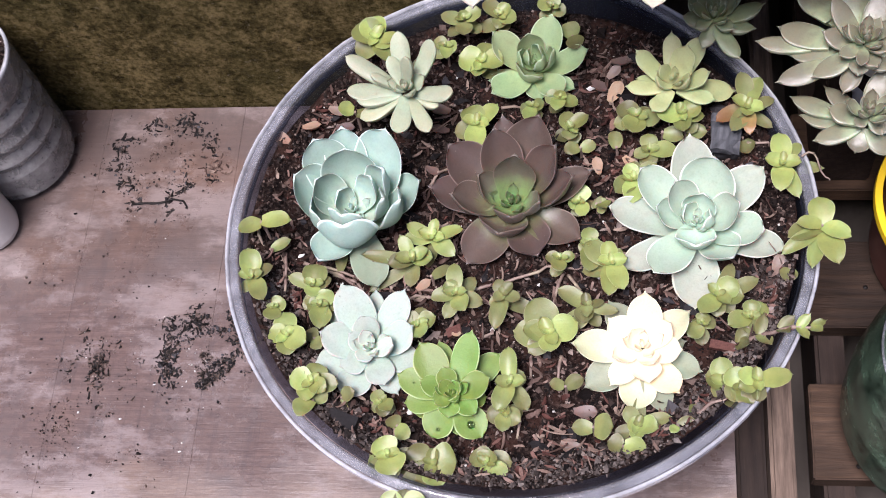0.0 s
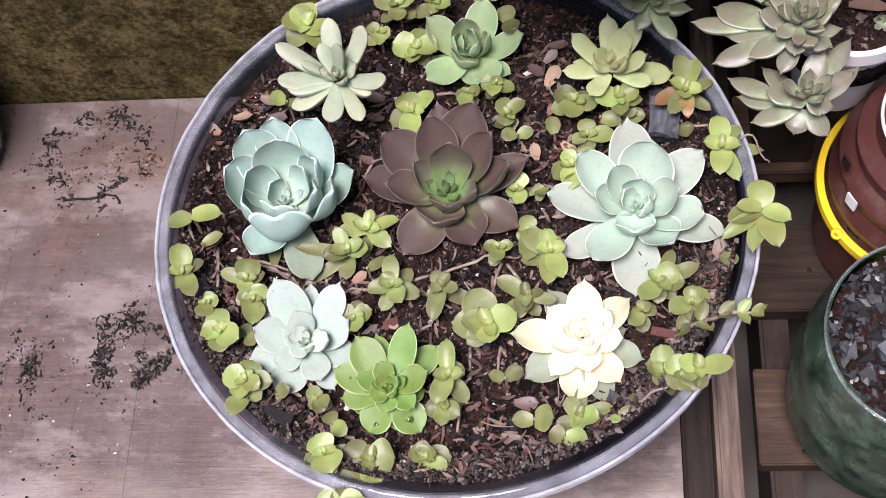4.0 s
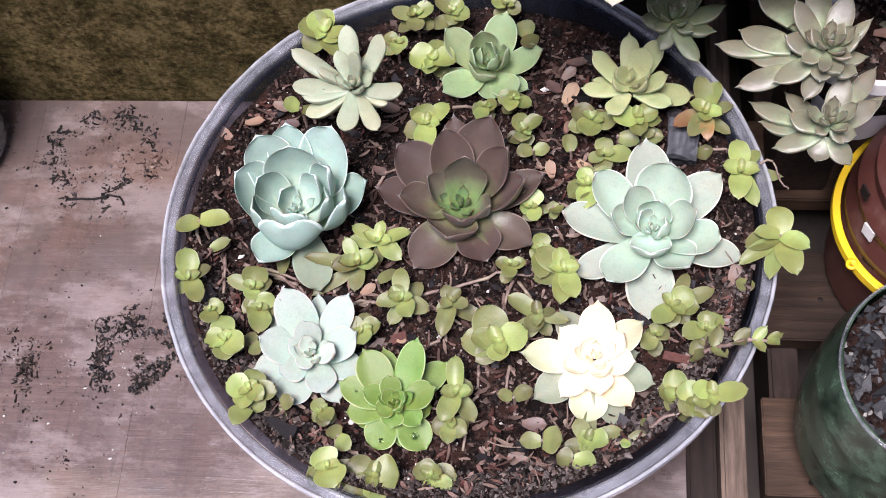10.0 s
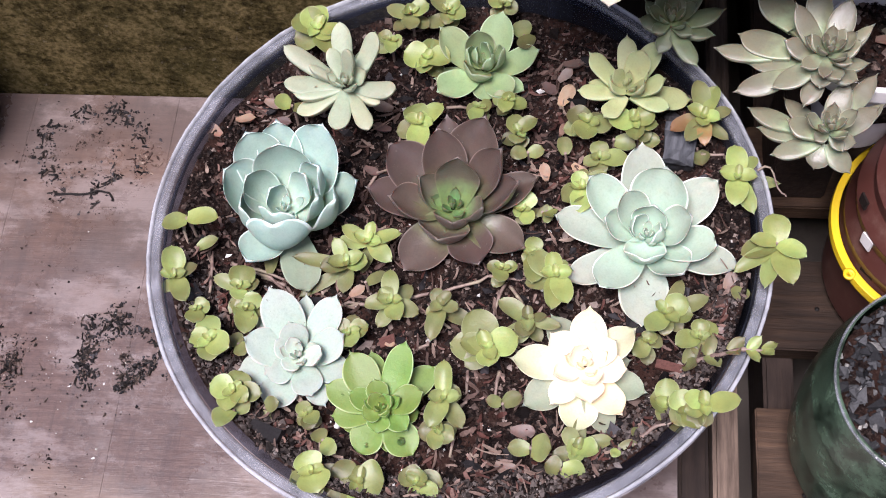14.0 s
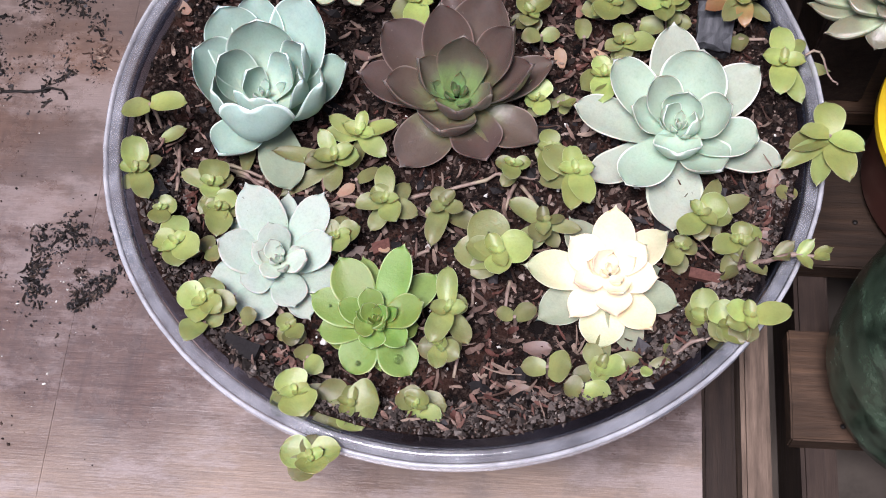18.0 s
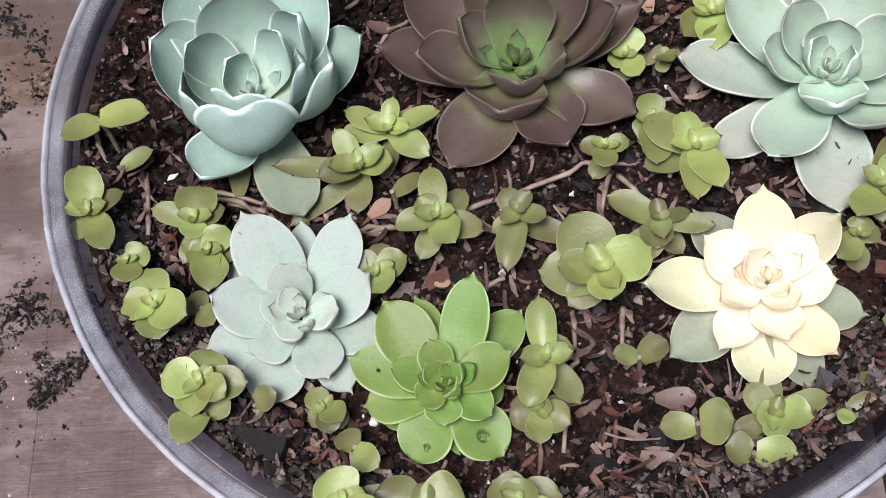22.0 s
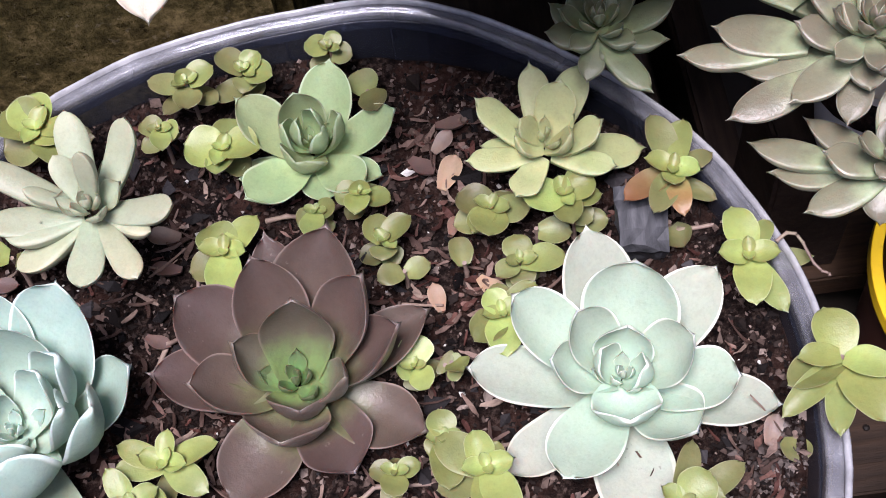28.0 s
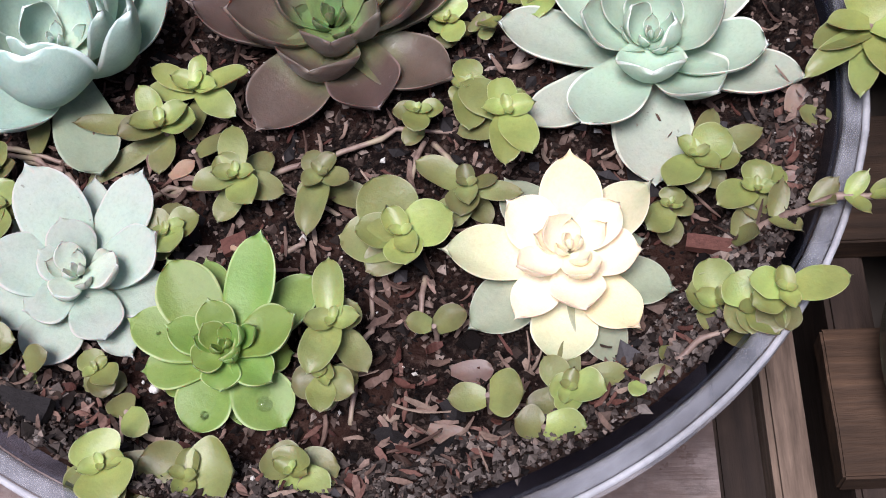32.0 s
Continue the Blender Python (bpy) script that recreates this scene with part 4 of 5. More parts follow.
rosette("cream_echeveria", CREAM_AT, (CREAM_OUTER, CREAM_MIDDLE, CREAM_INNER), ([M_CREAM_OUTER, M_CREAM_HALF, M_CREAM_OLD, M_CREAM_OUTER, M_CREAM_OLD, M_CREAM_HALF, M_CREAM_OLD, M_CREAM_HALF, M_CREAM_OLD, M_CREAM_OLD], M_CREAM, M_CREAM), "bright cream-white rosette with grey-green lower leaves",
        (("point", 0.0030, 0.12, 0.05, 0.09), ("point", 0.003, 0.16, 0.08, 0.08), ("spoon", 0.0026, 0.2, 0.1, 0.06)), (8, 0.010, 0.6), foot=(4, 7, 10), lift=3)
rosette("finger_succulent", FINGER_AT, (FINGER_OUTER, FINGER_MIDDLE, FINGER_INNER), ({"high": M_FINGER, "low": M_FINGER_LOW}, M_FINGER, M_FINGER), "silvery succulent with long thick yellowing finger leaves",
        (("finger", 0.0064, 0.02, 0.05, 0.02), ("finger", 0.0052, 0.02, 0.03, 0.02), SPOON), (9, 0.010, 0.75), foot=(9, 12, 13), lift=4, drops=((8, 0.5, -0.2, 0.0005), (8, 0.42, 0.2, 0.0006), (4, 0.6, 0.1, 0.0005)))
rosette("green_echeveria", GREEN_AT, (GREEN_OUTER, GREEN_MIDDLE, GREEN_INNER), (M_GREEN, M_GREEN, M_GREEN), "mid-green rosette with light leaf margins in soil",
        (("spoon", 0.003, 0.16, 0.08, 0.06), ("round", 0.0026, 0.24, 0.14, 0.06), ("round", 0.0022, 0.26, 0.16, 0.08)), (6, 0.008, 0.6), foot=(4, 7, 11), lift=5)
rosette("yellow_sedum", SEDUM_AT, (SEDUM_OUTER, SEDUM_MIDDLE, SEDUM_INNER), (M_SEDUM, M_SEDUM, M_SEDUM), "yellow-green succulent with loose plump pointed leaves",
        (("finger", 0.0046, 0.05, 0.06, 0.08), ("finger", 0.0042, 0.08, 0.06, 0.08), SPOON), (6, 0.010, 0.5), foot=(5, 8, 10), lift=4)
KITE = (("kite", 0.0060, 0.02, 0.03, 0.08), ("kite", 0.0052, 0.03, 0.04, 0.08), ("kite", 0.0036, 0.06, 0.05, 0.08))
for at, rings, mat, words in (
        (GHOST_A_AT, (GHOST_A_OUTER, GHOST_A_MIDDLE, GHOST_A_INNER), M_GHOST, "large grey-beige rosette leaning out of a white pot"),
        (GHOST_B_AT, (GHOST_B_OUTER, GHOST_B_MIDDLE, GHOST_B_INNER), M_GHOST, "grey-beige rosette hanging beside the brown pot"),
        (GHOST_C_AT, (GHOST_C_OUTER, GHOST_C_MIDDLE, []), M_GHOST_SHADED, "dull green rosette behind the tub with shade in its leaf colour"),
        (GHOST_D_AT, (GHOST_D_OUTER, GHOST_D_MIDDLE, []), M_GHOST_PINK, "pinkish beige rosette hanging from the white trough"),
        (GHOST_E_AT, (GHOST_E_OUTER, GHOST_E_MIDDLE, []), M_GHOST_PINK, "pale pinkish rosette drooping over the tub's back rim")):
    outer, middle, inner = rings
    between = [] if inner or len(outer) > 7 else [(turn + 24, reach * 0.72, rise + 5, width * 0.85) for turn, reach, rise, width in outer[::2]] + [(turn + 60, reach * 0.8, rise + 4, width) for turn, reach, rise, width in middle]
    rings = (outer, middle + between, inner)
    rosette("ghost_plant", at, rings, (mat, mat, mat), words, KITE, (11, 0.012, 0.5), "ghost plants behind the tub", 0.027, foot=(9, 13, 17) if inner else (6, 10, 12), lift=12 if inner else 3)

# stalks that carry the raised rosettes
for name, pts, radius, mat, words in (
        ("plant_stalk", [(-0.058, 0.071, -0.004), (-0.059, 0.073, 0.018), (-0.0579, 0.0709, 0.039)], 0.0022, M_STEM, "short woody stalk under the silvery succulent"),
        ("plant_stalk", [(0.076, 0.083, -0.004), (0.0759, 0.0805, 0.022)], 0.0022, M_STEM, "short stalk under the yellow-green succulent"),
        ("plant_stalk", [(0.193, 0.104, 0.034), (0.184, 0.092, 0.052), GHOST_A_AT], 0.0022, M_STALK, "thick stalk leaning out of the white pot"),
        ("plant_stalk", [(0.194, 0.078, 0.034), (0.184, 0.062, 0.052), (0.176, 0.048, 0.050), GHOST_B_AT], 0.0018, M_STALK, "drooping stalk from the white pot"),
        ("plant_stalk", [(0.110, 0.141, 0.062), (0.107, 0.128, 0.052), (0.103, 0.112, 0.042), GHOST_C_AT], 0.0012, M_STALK, "bent stalk hanging from the shelf in shade"),
        ("plant_stalk", [(0.040, 0.115, 0.112), (0.018, 0.085, 0.140), (-0.0094, 0.0502, 0.162)], 0.0022, M_STALK, "drooping stalk over the trough's edge"),
        ("plant_stalk", [(0.075, 0.115, 0.112), (0.072, 0.085, 0.142), (0.069, 0.0437, 0.160)], 0.0022, M_STALK, "drooping stalk over the white trough's edge")):
    tagged(part(name, tube(pts, radius), mat), words, "stalk")

# ---------- creeping vine sprigs ----------


VINES_A = [
    (-131, -4, 25, "bright", [(-168, 13.4, 11.0), (1, 16.5, 10.6)]),
    (-134, -32, 18, "plain", [(-116, 9.4, 7.4), (30, 12.2, 7.4), (-60, 16.4, 9.8), (102, 15.2, 11.6)]),
    (-103, -33, 10, "plain", [(160, 15.8, 7.5), (19, 9.9, 7.0), (86, 11.7, 13.3), (-90, 8.1, 8.7)]),
    (-99, -44, 10, "plain", [(153, 9.6, 8.1), (42, 9.0, 8.8), (-136, 6.6, 8.0), (-72, 8.8, 8.6)]),
    (-43, -5, 9, "bright", [(177, 15.9, 8.2), (-41, 16.0, 9.2), (153, 16.2, 7.9), (12, 16.5, 8.9), (80, 8.9, 6.0)]),
]
VINES_B = [
    (-53, -17, 8, "plain", [(172, 28.8, 7.5), (-163, 13.4, 9.6), (0, 11.2, 10.3), (121, 14.0, 7.4)]),
    (-29, -37, 10, "plain", [(-21, 15.0, 9.3), (-168, 13.4, 8.6), (-63, 11.8, 10.3), (140, 7.3, 8.9), (95, 15.4, 8.6)]),
    (-5, -37, 8, "dull", [(-102, 18.9, 9.3), (118, 9.2, 7.2), (-23, 9.7, 7.1)]),
    (23, -17, 8, "plain", [(159, 8.3, 7.4), (16, 7.9, 6.3), (-97, 8.4, 8.4)]),
    (-23, 62, 12, "bright", [(117, 13.5, 13.5), (48, 15.8, 10.6), (-91, 19.7, 11.6)]),
    (-90, 68, 16, "plain", [(3, 23.0, 10.5), (177, 8.8, 10.1)]),
]
VINES_C = [
    (27, 60, 8, "plain", [(-106, 6.4, 9.1), (109, 12.0, 9.4), (36, 11.4, 9.4)]),
    (32, 49, 7, "dull", [(17, 8.9, 8.1), (-158, 9.2, 7.9)]),
    (6, 74, 9, "plain", [(-150, 7.3, 9.4), (9, 6.7, 8.2), (-101, 11.7, 8.0)]),
    (21, 79, 9, "bright", [(-17, 10.0, 10.0), (170, 9.1, 9.1), (-107, 9.2, 8.6), (84, 2.6, 6.6)]),
    (-79, 106, 30, "bright", [(140, 16.7, 17.0), (-55, 18.2, 12.4), (105, 15.3, 15.6), (-26, 11.4, 13.0), (-6, 14.3, 8.4)]),
    (-33, 125, 20, "plain", [(162, 14.4, 9.3), (-86, 10.8, 9.9), (25, 10.7, 10.0), (118, 3.4, 7.0)]),
]
VINES_D = [
    (-13, 128, 18, "plain", [(-104, 7.5, 9.1), (132, 14.2, 10.2), (-29, 10.6, 9.5), (51, 7.5, 8.3)]),
    (-43, 110, 16, "plain", [(139, 8.8, 8.3), (-24, 7.4, 9.0), (-81, 10.0, 7.2)]),
    (-23, 101, 12, "bright", [(81, 15.3, 11.4), (-105, 9.5, 10.1), (162, 13.2, 15.5), (-7, 13.1, 14.4)]),
    (16, 133, 18, "plain", [(-19, 7.7, 8.4), (152, 9.8, 9.7), (67, 5.8, 6.2)]),
    (27, 116, 14, "dull", [(106, 10.9, 10.6), (-77, 11.2, 10.2)]),
    (62, 65, 12, "plain", [(138, 13.9, 12.0), (-8, 12.6, 11.5), (-130, 11.6, 8.9), (-101, 12.9, 12.4)]),
]
VINES_E = [
    (85, 63, 16, "bright", [(-1, 11.9, 9.5), (-86, 10.5, 9.7), (177, 13.6, 12.5), (24, 10.8, 10.6)]),
    (75, 58, 7, "plain", [(-10, 11.6, 9.1)]),
    (87, 59, 7, "dull", [(-2, 11.6, 8.7)]),
    (68, 46, 9, "plain", [(-81, 8.5, 8.8), (-155, 8.8, 8.0), (-8, 15.0, 10.5), (94, 8.6, 9.7)]),
    (51, 49, 7, "plain", [(99, 11.0, 7.8)]),
    (60, 28, 10, "bright", [(42, 16.1, 9.6), (-139, 12.7, 11.3), (-92, 15.2, 11.9), (115, 8.0, 8.6)]),
]
VINES_F = [
    (118, 62, 24, "orange", [(23, 15.4, 7.1), (-89, 16.3, 7.6), (-155, 18.3, 9.6), (-120, 18.0, 8.7), (98, 21.0, 9.6), (69, 18.2, 9.6), (-98, 8.0, 7.2)]),
    (116, 52, 10, "plain", [(-71, 9.3, 9.9)]),
    (134, 30, 22, "bright", [(-70, 20.9, 8.5), (51, 15.7, 6.8), (-97, 17.7, 11.1), (95, 16.6, 10.7)]),
    (150, -9, 28, "bright", [(-145, 24.2, 8.0), (-106, 22.9, 8.6), (-160, 17.9, 11.3), (-73, 21.8, 12.3), (95, 15.6, 12.8), (-29, 14.7, 10.3), (176, 12.6, 8.0)]),
]
VINES_G = [
    (49, -21, 12, "bright", [(138, 18.5, 11.7), (60, 8.8, 8.2), (102, 12.4, 8.6), (-93, 19.7, 10.4), (-69, 18.0, 10.4)]),
    (32, 15, 9, "bright", [(-178, 5.8, 8.6), (-67, 9.3, 8.1), (80, 9.2, 10.6)]),
    (41, 15, 7, "dull", [(-12, 5.9, 9.0)]),
    (101, -39, 12, "plain", [(-95, 10.6, 8.5), (28, 23.1, 8.4), (-1, 12.5, 10.8), (-132, 14.1, 11.3), (40, 11.9, 11.6)]),
    (116, -50, 12, "plain", [(-59, 11.1, 7.7), (-99, 9.0, 8.1), (-159, 12.1, 10.6), (40, 9.9, 10.8), (86, 7.9, 8.5)]),
]
VINES_H = [
    (93, -52, 8, "plain", [(26, 7.4, 8.2), (-135, 10.0, 8.7), (75, 4.6, 7.7)]),
    (37, -43, 8, "dull", [(-114, 12.9, 8.1), (147, 18.1, 9.8), (-103, 9.7, 9.9), (-14, 16.3, 6.2), (5, 8.9, 5.5)]),
    (19, -60, 12, "bright", [(165, 14.0, 11.7), (114, 21.4, 17.4), (-85, 10.5, 11.3), (22, 15.2, 15.1)]),
    (-47, -55, 10, "plain", [(82, 10.6, 8.4), (149, 9.4, 10.3), (24, 9.9, 10.1), (-74, 9.1, 10.7)]),
    (1, -86, 14, "plain", [(44, 8.6, 9.9), (-114, 16.2, 10.0), (94, 16.9, 8.8)]),
]
VINES_I = [
    (-2, -100, 10, "plain", [(-169, 8.9, 9.1), (-29, 9.7, 9.3), (-90, 10.1, 7.9), (48, 3.5, 7.3)]),
    (-63, -95, 8, "plain", [(-77, 7.4, 7.6), (126, 6.4, 7.7), (-41, 8.5, 8.3)]),
    (-54, -107, 7, "plain", [(134, 7.5, 8.4), (-45, 10.0, 8.1)]),
    (41, -106, 8, "plain", [(-179, 10.7, 8.3), (-5, 9.6, 13.3)]),
    (62, -105, 8, "plain", [(120, 12.6, 8.0), (19, 16.8, 7.3), (161, 5.3, 7.9), (-94, 8.1, 7.5), (-14, 9.5, 10.2)]),
    (55, -115, 8, "plain", [(158, 8.0, 9.6), (-13, 11.3, 9.5)]),
    (89, -93, 6, "dull", [(-74, 7.8, 10.2)]),
]
VINES_J = [
    (80, -107, 6, "plain", [(18, 9.3, 7.4), (-124, 5.2, 4.8)]),
    (27, -85, 6, "dull", [(34, 10.6, 7.9), (174, 7.5, 6.7)]),
    (-123, -46, 10, "plain", [(163, 6.3, 9.0), (39, 7.3, 9.3), (-84, 8.4, 9.6)]),
    (-113, -63, 14, "bright", [(106, 15.0, 12.4), (-74, 11.4, 12.0), (168, 9.9, 11.4), (-22, 12.3, 13.0)]),
    (-98, -45, 11, "plain", [(2, 8.2, 8.3), (-179, 7.0, 9.6), (60, 9.8, 10.3), (-85, 13.9, 11.3)]),
    (-100, -62, 8, "dull", [(125, 7.8, 8.4), (-54, 8.3, 8.1)]),
]
VINES_K = [
    (-96, -89, 18, "bright", [(-1, 13.3, 10.0), (78, 10.7, 11.7), (-100, 10.5, 11.5), (170, 11.4, 12.4), (-36, 9.4, 9.2)]),
    (-95, -98, 10, "plain", [(41, 8.6, 8.7), (-122, 11.1, 11.6)]),
    (-83, -93, 8, "dull", [(-99, 7.3, 7.9), (16, 7.5, 7.8)]),
    (-55, -125, 10, "bright", [(-129, 12.3, 11.7), (119, 10.0, 13.3), (-67, 11.2, 15.6)]),
    (-35, -127, 10, "plain", [(172, 22.8, 13.3), (157, 14.1, 14.3), (-59, 12.3, 15.5), (2, 13.0, 18.1)]),
    (-9, -125, 9, "plain", [(137, 9.6, 11.7), (-55, 12.5, 14.5), (76, 5.8, 10.6)]),
]
VINES_L = [
    (-45, -152, 24, "bright", [(163, 13.0, 12.8), (22, 12.0, 11.7), (-69, 7.9, 12.5)]),
    (-129, -12, 6, "dull", [(31, 11.9, 7.4)]),
    (-43, -26, 6, "dull", [(35, 11.8, 7.0)]),
    (135, -24, 8, "dull", [(-96, 8.5, 9.0)]),
    (38, -9, 8, "plain", [(-139, 6.3, 9.4), (-91, 16.0, 10.7), (93, 9.0, 9.0)]),
    (43, 15, 8, "plain", [(142, 4.1, 8.5), (-51, 5.3, 8.8)]),
    (102, -84, 12, "plain", [(-112, 9.4, 9.1), (-61, 15.6, 10.5), (161, 9.0, 12.6), (98, 11.9, 11.0)]),
    (109, -89, 20, "plain", [(-140, 8.7, 9.9), (-56, 10.2, 10.2), (121, 9.6, 11.3)]),
]
VINES_M = [
    (116, -89, 28, "bright", [(-159, 9.1, 8.8), (155, 9.6, 9.5), (7, 16.0, 10.9)]),
]
VINES = VINES_A + VINES_B + VINES_C + VINES_D + VINES_E + VINES_F + VINES_G + VINES_H + VINES_I + VINES_J + VINES_K + VINES_L + VINES_M


VINE_LOOKS = {
    "bright": ((M_VINE, M_VINE_BRIGHT, M_VINE_BRIGHT), "bright lime-green creeping vine tip with oval leaves"),
    "plain": ((M_VINE_DULL, M_VINE, M_VINE), "creeping vine tip with small oval green leaves"),
    "dull": ((M_VINE_DULL,), "dull olive creeping vine tip close to the soil"),
    "orange": ((M_VINE_DULL, M_ORANGE, M_ORANGE, M_VINE_DULL, M_VINE_DULL, M_VINE, M_VINE_BRIGHT), "creeping vine tip with orange-tinted leaves")}


def vine_sprig(x, y, z, look_of, leaves):
    """One tip of the creeping vine. leaves: (turn, reach, width) in degrees and millimetres, lowest first."""
    r4 = random.Random(int(x * 31 + y * 17))
    mats, words = VINE_LOOKS[look_of]
    ground_z = soil_z(x / 1000, y / 1000)
    top = thing("vine_sprig", (x / 1000, y / 1000, ground_z), words, "vine", "creeping vine tips in the tub")
    high = max(0.003, z / 1000 - ground_z)
    count = len(leaves)
    for i, (turn, reach, width) in enumerate(leaves):
        s = i / max(1, count - 1)
        a, length = radians(turn), reach / 1000
        base = Vector((math.cos(a) * 0.0006, math.sin(a) * 0.0006, high - 0.0025 + 0.003 * s))
        tip = Vector((math.cos(a) * length, math.sin(a) * length, max(0.002, high - 0.002 + 0.005 * s + r4.uniform(-0.001, 0.0015))))
        part("leaf", leaf_mesh((tip - base).length * 0.96, width / 1000, 0.0011, r4.uniform(0.04, 0.20), r4.uniform(-0.06, 0.06), "oval", 0.05, 14, 10, r4.uniform(-0.9, 0.1), seed=r4.randrange(999)), mats[min(len(mats) - 1, i * len(mats) // count)], top, "", leaf_pose(base, tip, r4.uniform(-0.28, 0.28)))
    if count in (3, 4, 5) or look_of == "orange":
        for k in (0, 1):
            a = radians(leaves[k][0]) + r4.uniform(0.7, 1.5)
            length = leaves[k][1] / 1000 * r4.uniform(0.75, 1.0)
            base = Vector((0, 0, max(0.002, high - 0.006)))
            tip = Vector((math.cos(a) * length, math.sin(a) * length, max(0.0025, high - 0.007)))
            part("leaf", leaf_mesh(length, leaves[k][2] / 1000 * 0.9, 0.0011, 0.10, 0.02, "oval", 0.05, 12, 8, -0.4, seed=r4.randrange(999)), M_VINE_DULL, top, "", leaf_pose(base, tip, r4.uniform(-0.25, 0.25)))
        mean = sum(reach for _, reach, _ in leaves) / count / 1000
        for nth, (share, steep) in enumerate(((0.54, 0.32), (0.27, 0.55))):
            for k in (0, 1):
                a = radians(leaves[-1][0]) + math.pi * k + 1.45 + 1.5 * nth + r4.uniform(-0.25, 0.25)
                length = mean * share * r4.uniform(0.85, 1.1)
                base = Vector((0, 0, high + 0.0005 + 0.0012 * nth))
                tip = base + Vector((math.cos(a) * math.cos(steep), math.sin(a) * math.cos(steep), math.sin(steep))) * length
                part("young_leaf", leaf_mesh(length, length * 0.85, 0.0009, 0.26, 0.05, "oval", 0.1, 8, 6, -0.2, seed=k + 3 * nth), mats[-1], top, "", leaf_pose(base, tip, r4.uniform(-0.2, 0.2)))
    part("stem", tube([(0, 0, -0.002), (0.0003, 0.0002, high * 0.5), (0, 0, high)], 0.0009, 6), M_STEM, top)
    return top


for spot in VINES:
    vine_sprig(*spot)


def trailing_sprig(points, sizes, mats, label, seed):
    """A long vine end lying over the rim: pairs of leaves all along a bent stem."""
    r4 = random.Random(seed)
    pts = [Vector(p) for p in points]
    top = thing("vine_sprig", pts[0], label, "vine", "creeping vine tips in the tub")
    part("stem", tube([p - pts[0] for p in pts], 0.0012, 6), M_STEM, top)
    n = len(sizes)
    for i, size in enumerate(sizes):
        s = i / (n - 1) * (len(pts) - 1)
        k = min(int(s), len(pts) - 2)
        at, ahead = pts[k].lerp(pts[k + 1], s - k) - pts[0], (pts[k + 1] - pts[k]).normalized()
        side = ahead.cross(Vector((0, 0, 1))).normalized()
        for sign in (-1, 1):
            out = (side * sign * (0.95 if i % 2 else 0.55) + ahead * (0.55 + 0.35 * i / n) + Vector((0, 0, 0.25 if i % 2 else 0.75 * sign * 0.5 + 0.35))).normalized()
            base = at + Vector((0, 0, 0.001))
            part("leaf", leaf_mesh(size, size * r4.uniform(0.6, 0.78), 0.0006, 0.16, 0.04, "oval", 0.16, 9, 8, r4.uniform(-0.6, 0.0), seed=i * 7 + sign), mats[i * len(mats) // n], top, "", leaf_pose(base, base + out * size, r4.uniform(-0.3, 0.3)))
    return top


trailing_sprig([(0.110, -0.062, 0.006), (0.122, -0.060, 0.016), (0.134, -0.061, 0.024), (0.142, -0.062, 0.026)], (0.010, 0.010, 0.009, 0.008, 0.007), (M_VINE_DULL, M_VINE), "thin vine end with narrow leaves reaching over the rim", 5)

RUNNERS = [
    [(-24, -30), (-6, -27), (11, -21), (16, -18), (37, -19)], [(25, -19), (22, -29), (20, -40)], [(27, -22), (31, -28), (36, -32)], [(-30, 82), (-33, 71), (-36, 56)],
    [(-12, 80), (-5, 80), (2, 81)], [(-49, 31), (-44, 37), (-38, 44)], [(-97, -22), (-84, -27), (-77, -34)], [(-137, -0), (-135, -6), (-133, -10)],
    [(-123, -19), (-120, -29), (-120, -37)], [(-62, -25), (-64, -30), (-65, -36)], [(-52, -36), (-44, -36), (-35, -35)], [(-22, -33), (-10, -40), (1, -47)],
    [(10, -62), (10, -71), (9, -78)], [(24, -66), (23, -73), (23, -80)], [(-58, -36), (-51, -35), (-44, -35)], [(4, -88), (9, -83), (10, -78)],
    [(-102, -19), (-91, -24), (-81, -31)], [(89, -100), (96, -96), (103, -94)], [(108, 45), (119, 50), (132, 49)], [(-18, -58), (-11, -55), (-11, -48)],
    [(-123, -10), (-121, -20), (-120, -33)], [(-113, -15), (-99, -19), (-81, -25)], [(4, -91), (5, -101), (4, -109)]]
for run in RUNNERS:
    pts = [(x / 1000, y / 1000, soil_z(x / 1000, y / 1000) + (0.0030 if 0 < i < len(run) - 1 else -0.0005)) for i, (x, y) in enumerate(run)]
    tagged(part("vine_runner", tube(pts, 0.00095), M_STEM), "bare tan vine runner lying on the soil", "vine", "vine runners on the soil")

# ---------- things in the soil ----------
rnd = random.Random(21)


def on_soil(reach=0.1385, lift=0.0005):
    r, a = reach * math.sqrt(rnd.random()), rnd.uniform(0, 2 * math.pi)
    x, y = r * math.cos(a), r * math.sin(a)
    return Vector((x, y, soil_z(x, y) + lift))


tagged(part("soil_crumbs", crumbs(rnd, 19000, lambda: on_soil(0.1398), 0.0010, 0.85), M_CRUMB), "loose crumbs and bark bits on the soil", "soil", kind="stuff")


def front_soil():
    """A spot on the dry soil banked up against the front of the tub."""
    a, r = radians(rnd.uniform(190, 352)), SOIL_R * rnd.uniform(0.86, 0.995)
    x, y = r * math.cos(a), r * math.sin(a)
    return Vector((x, y, soil_z(x, y) + 0.0004))


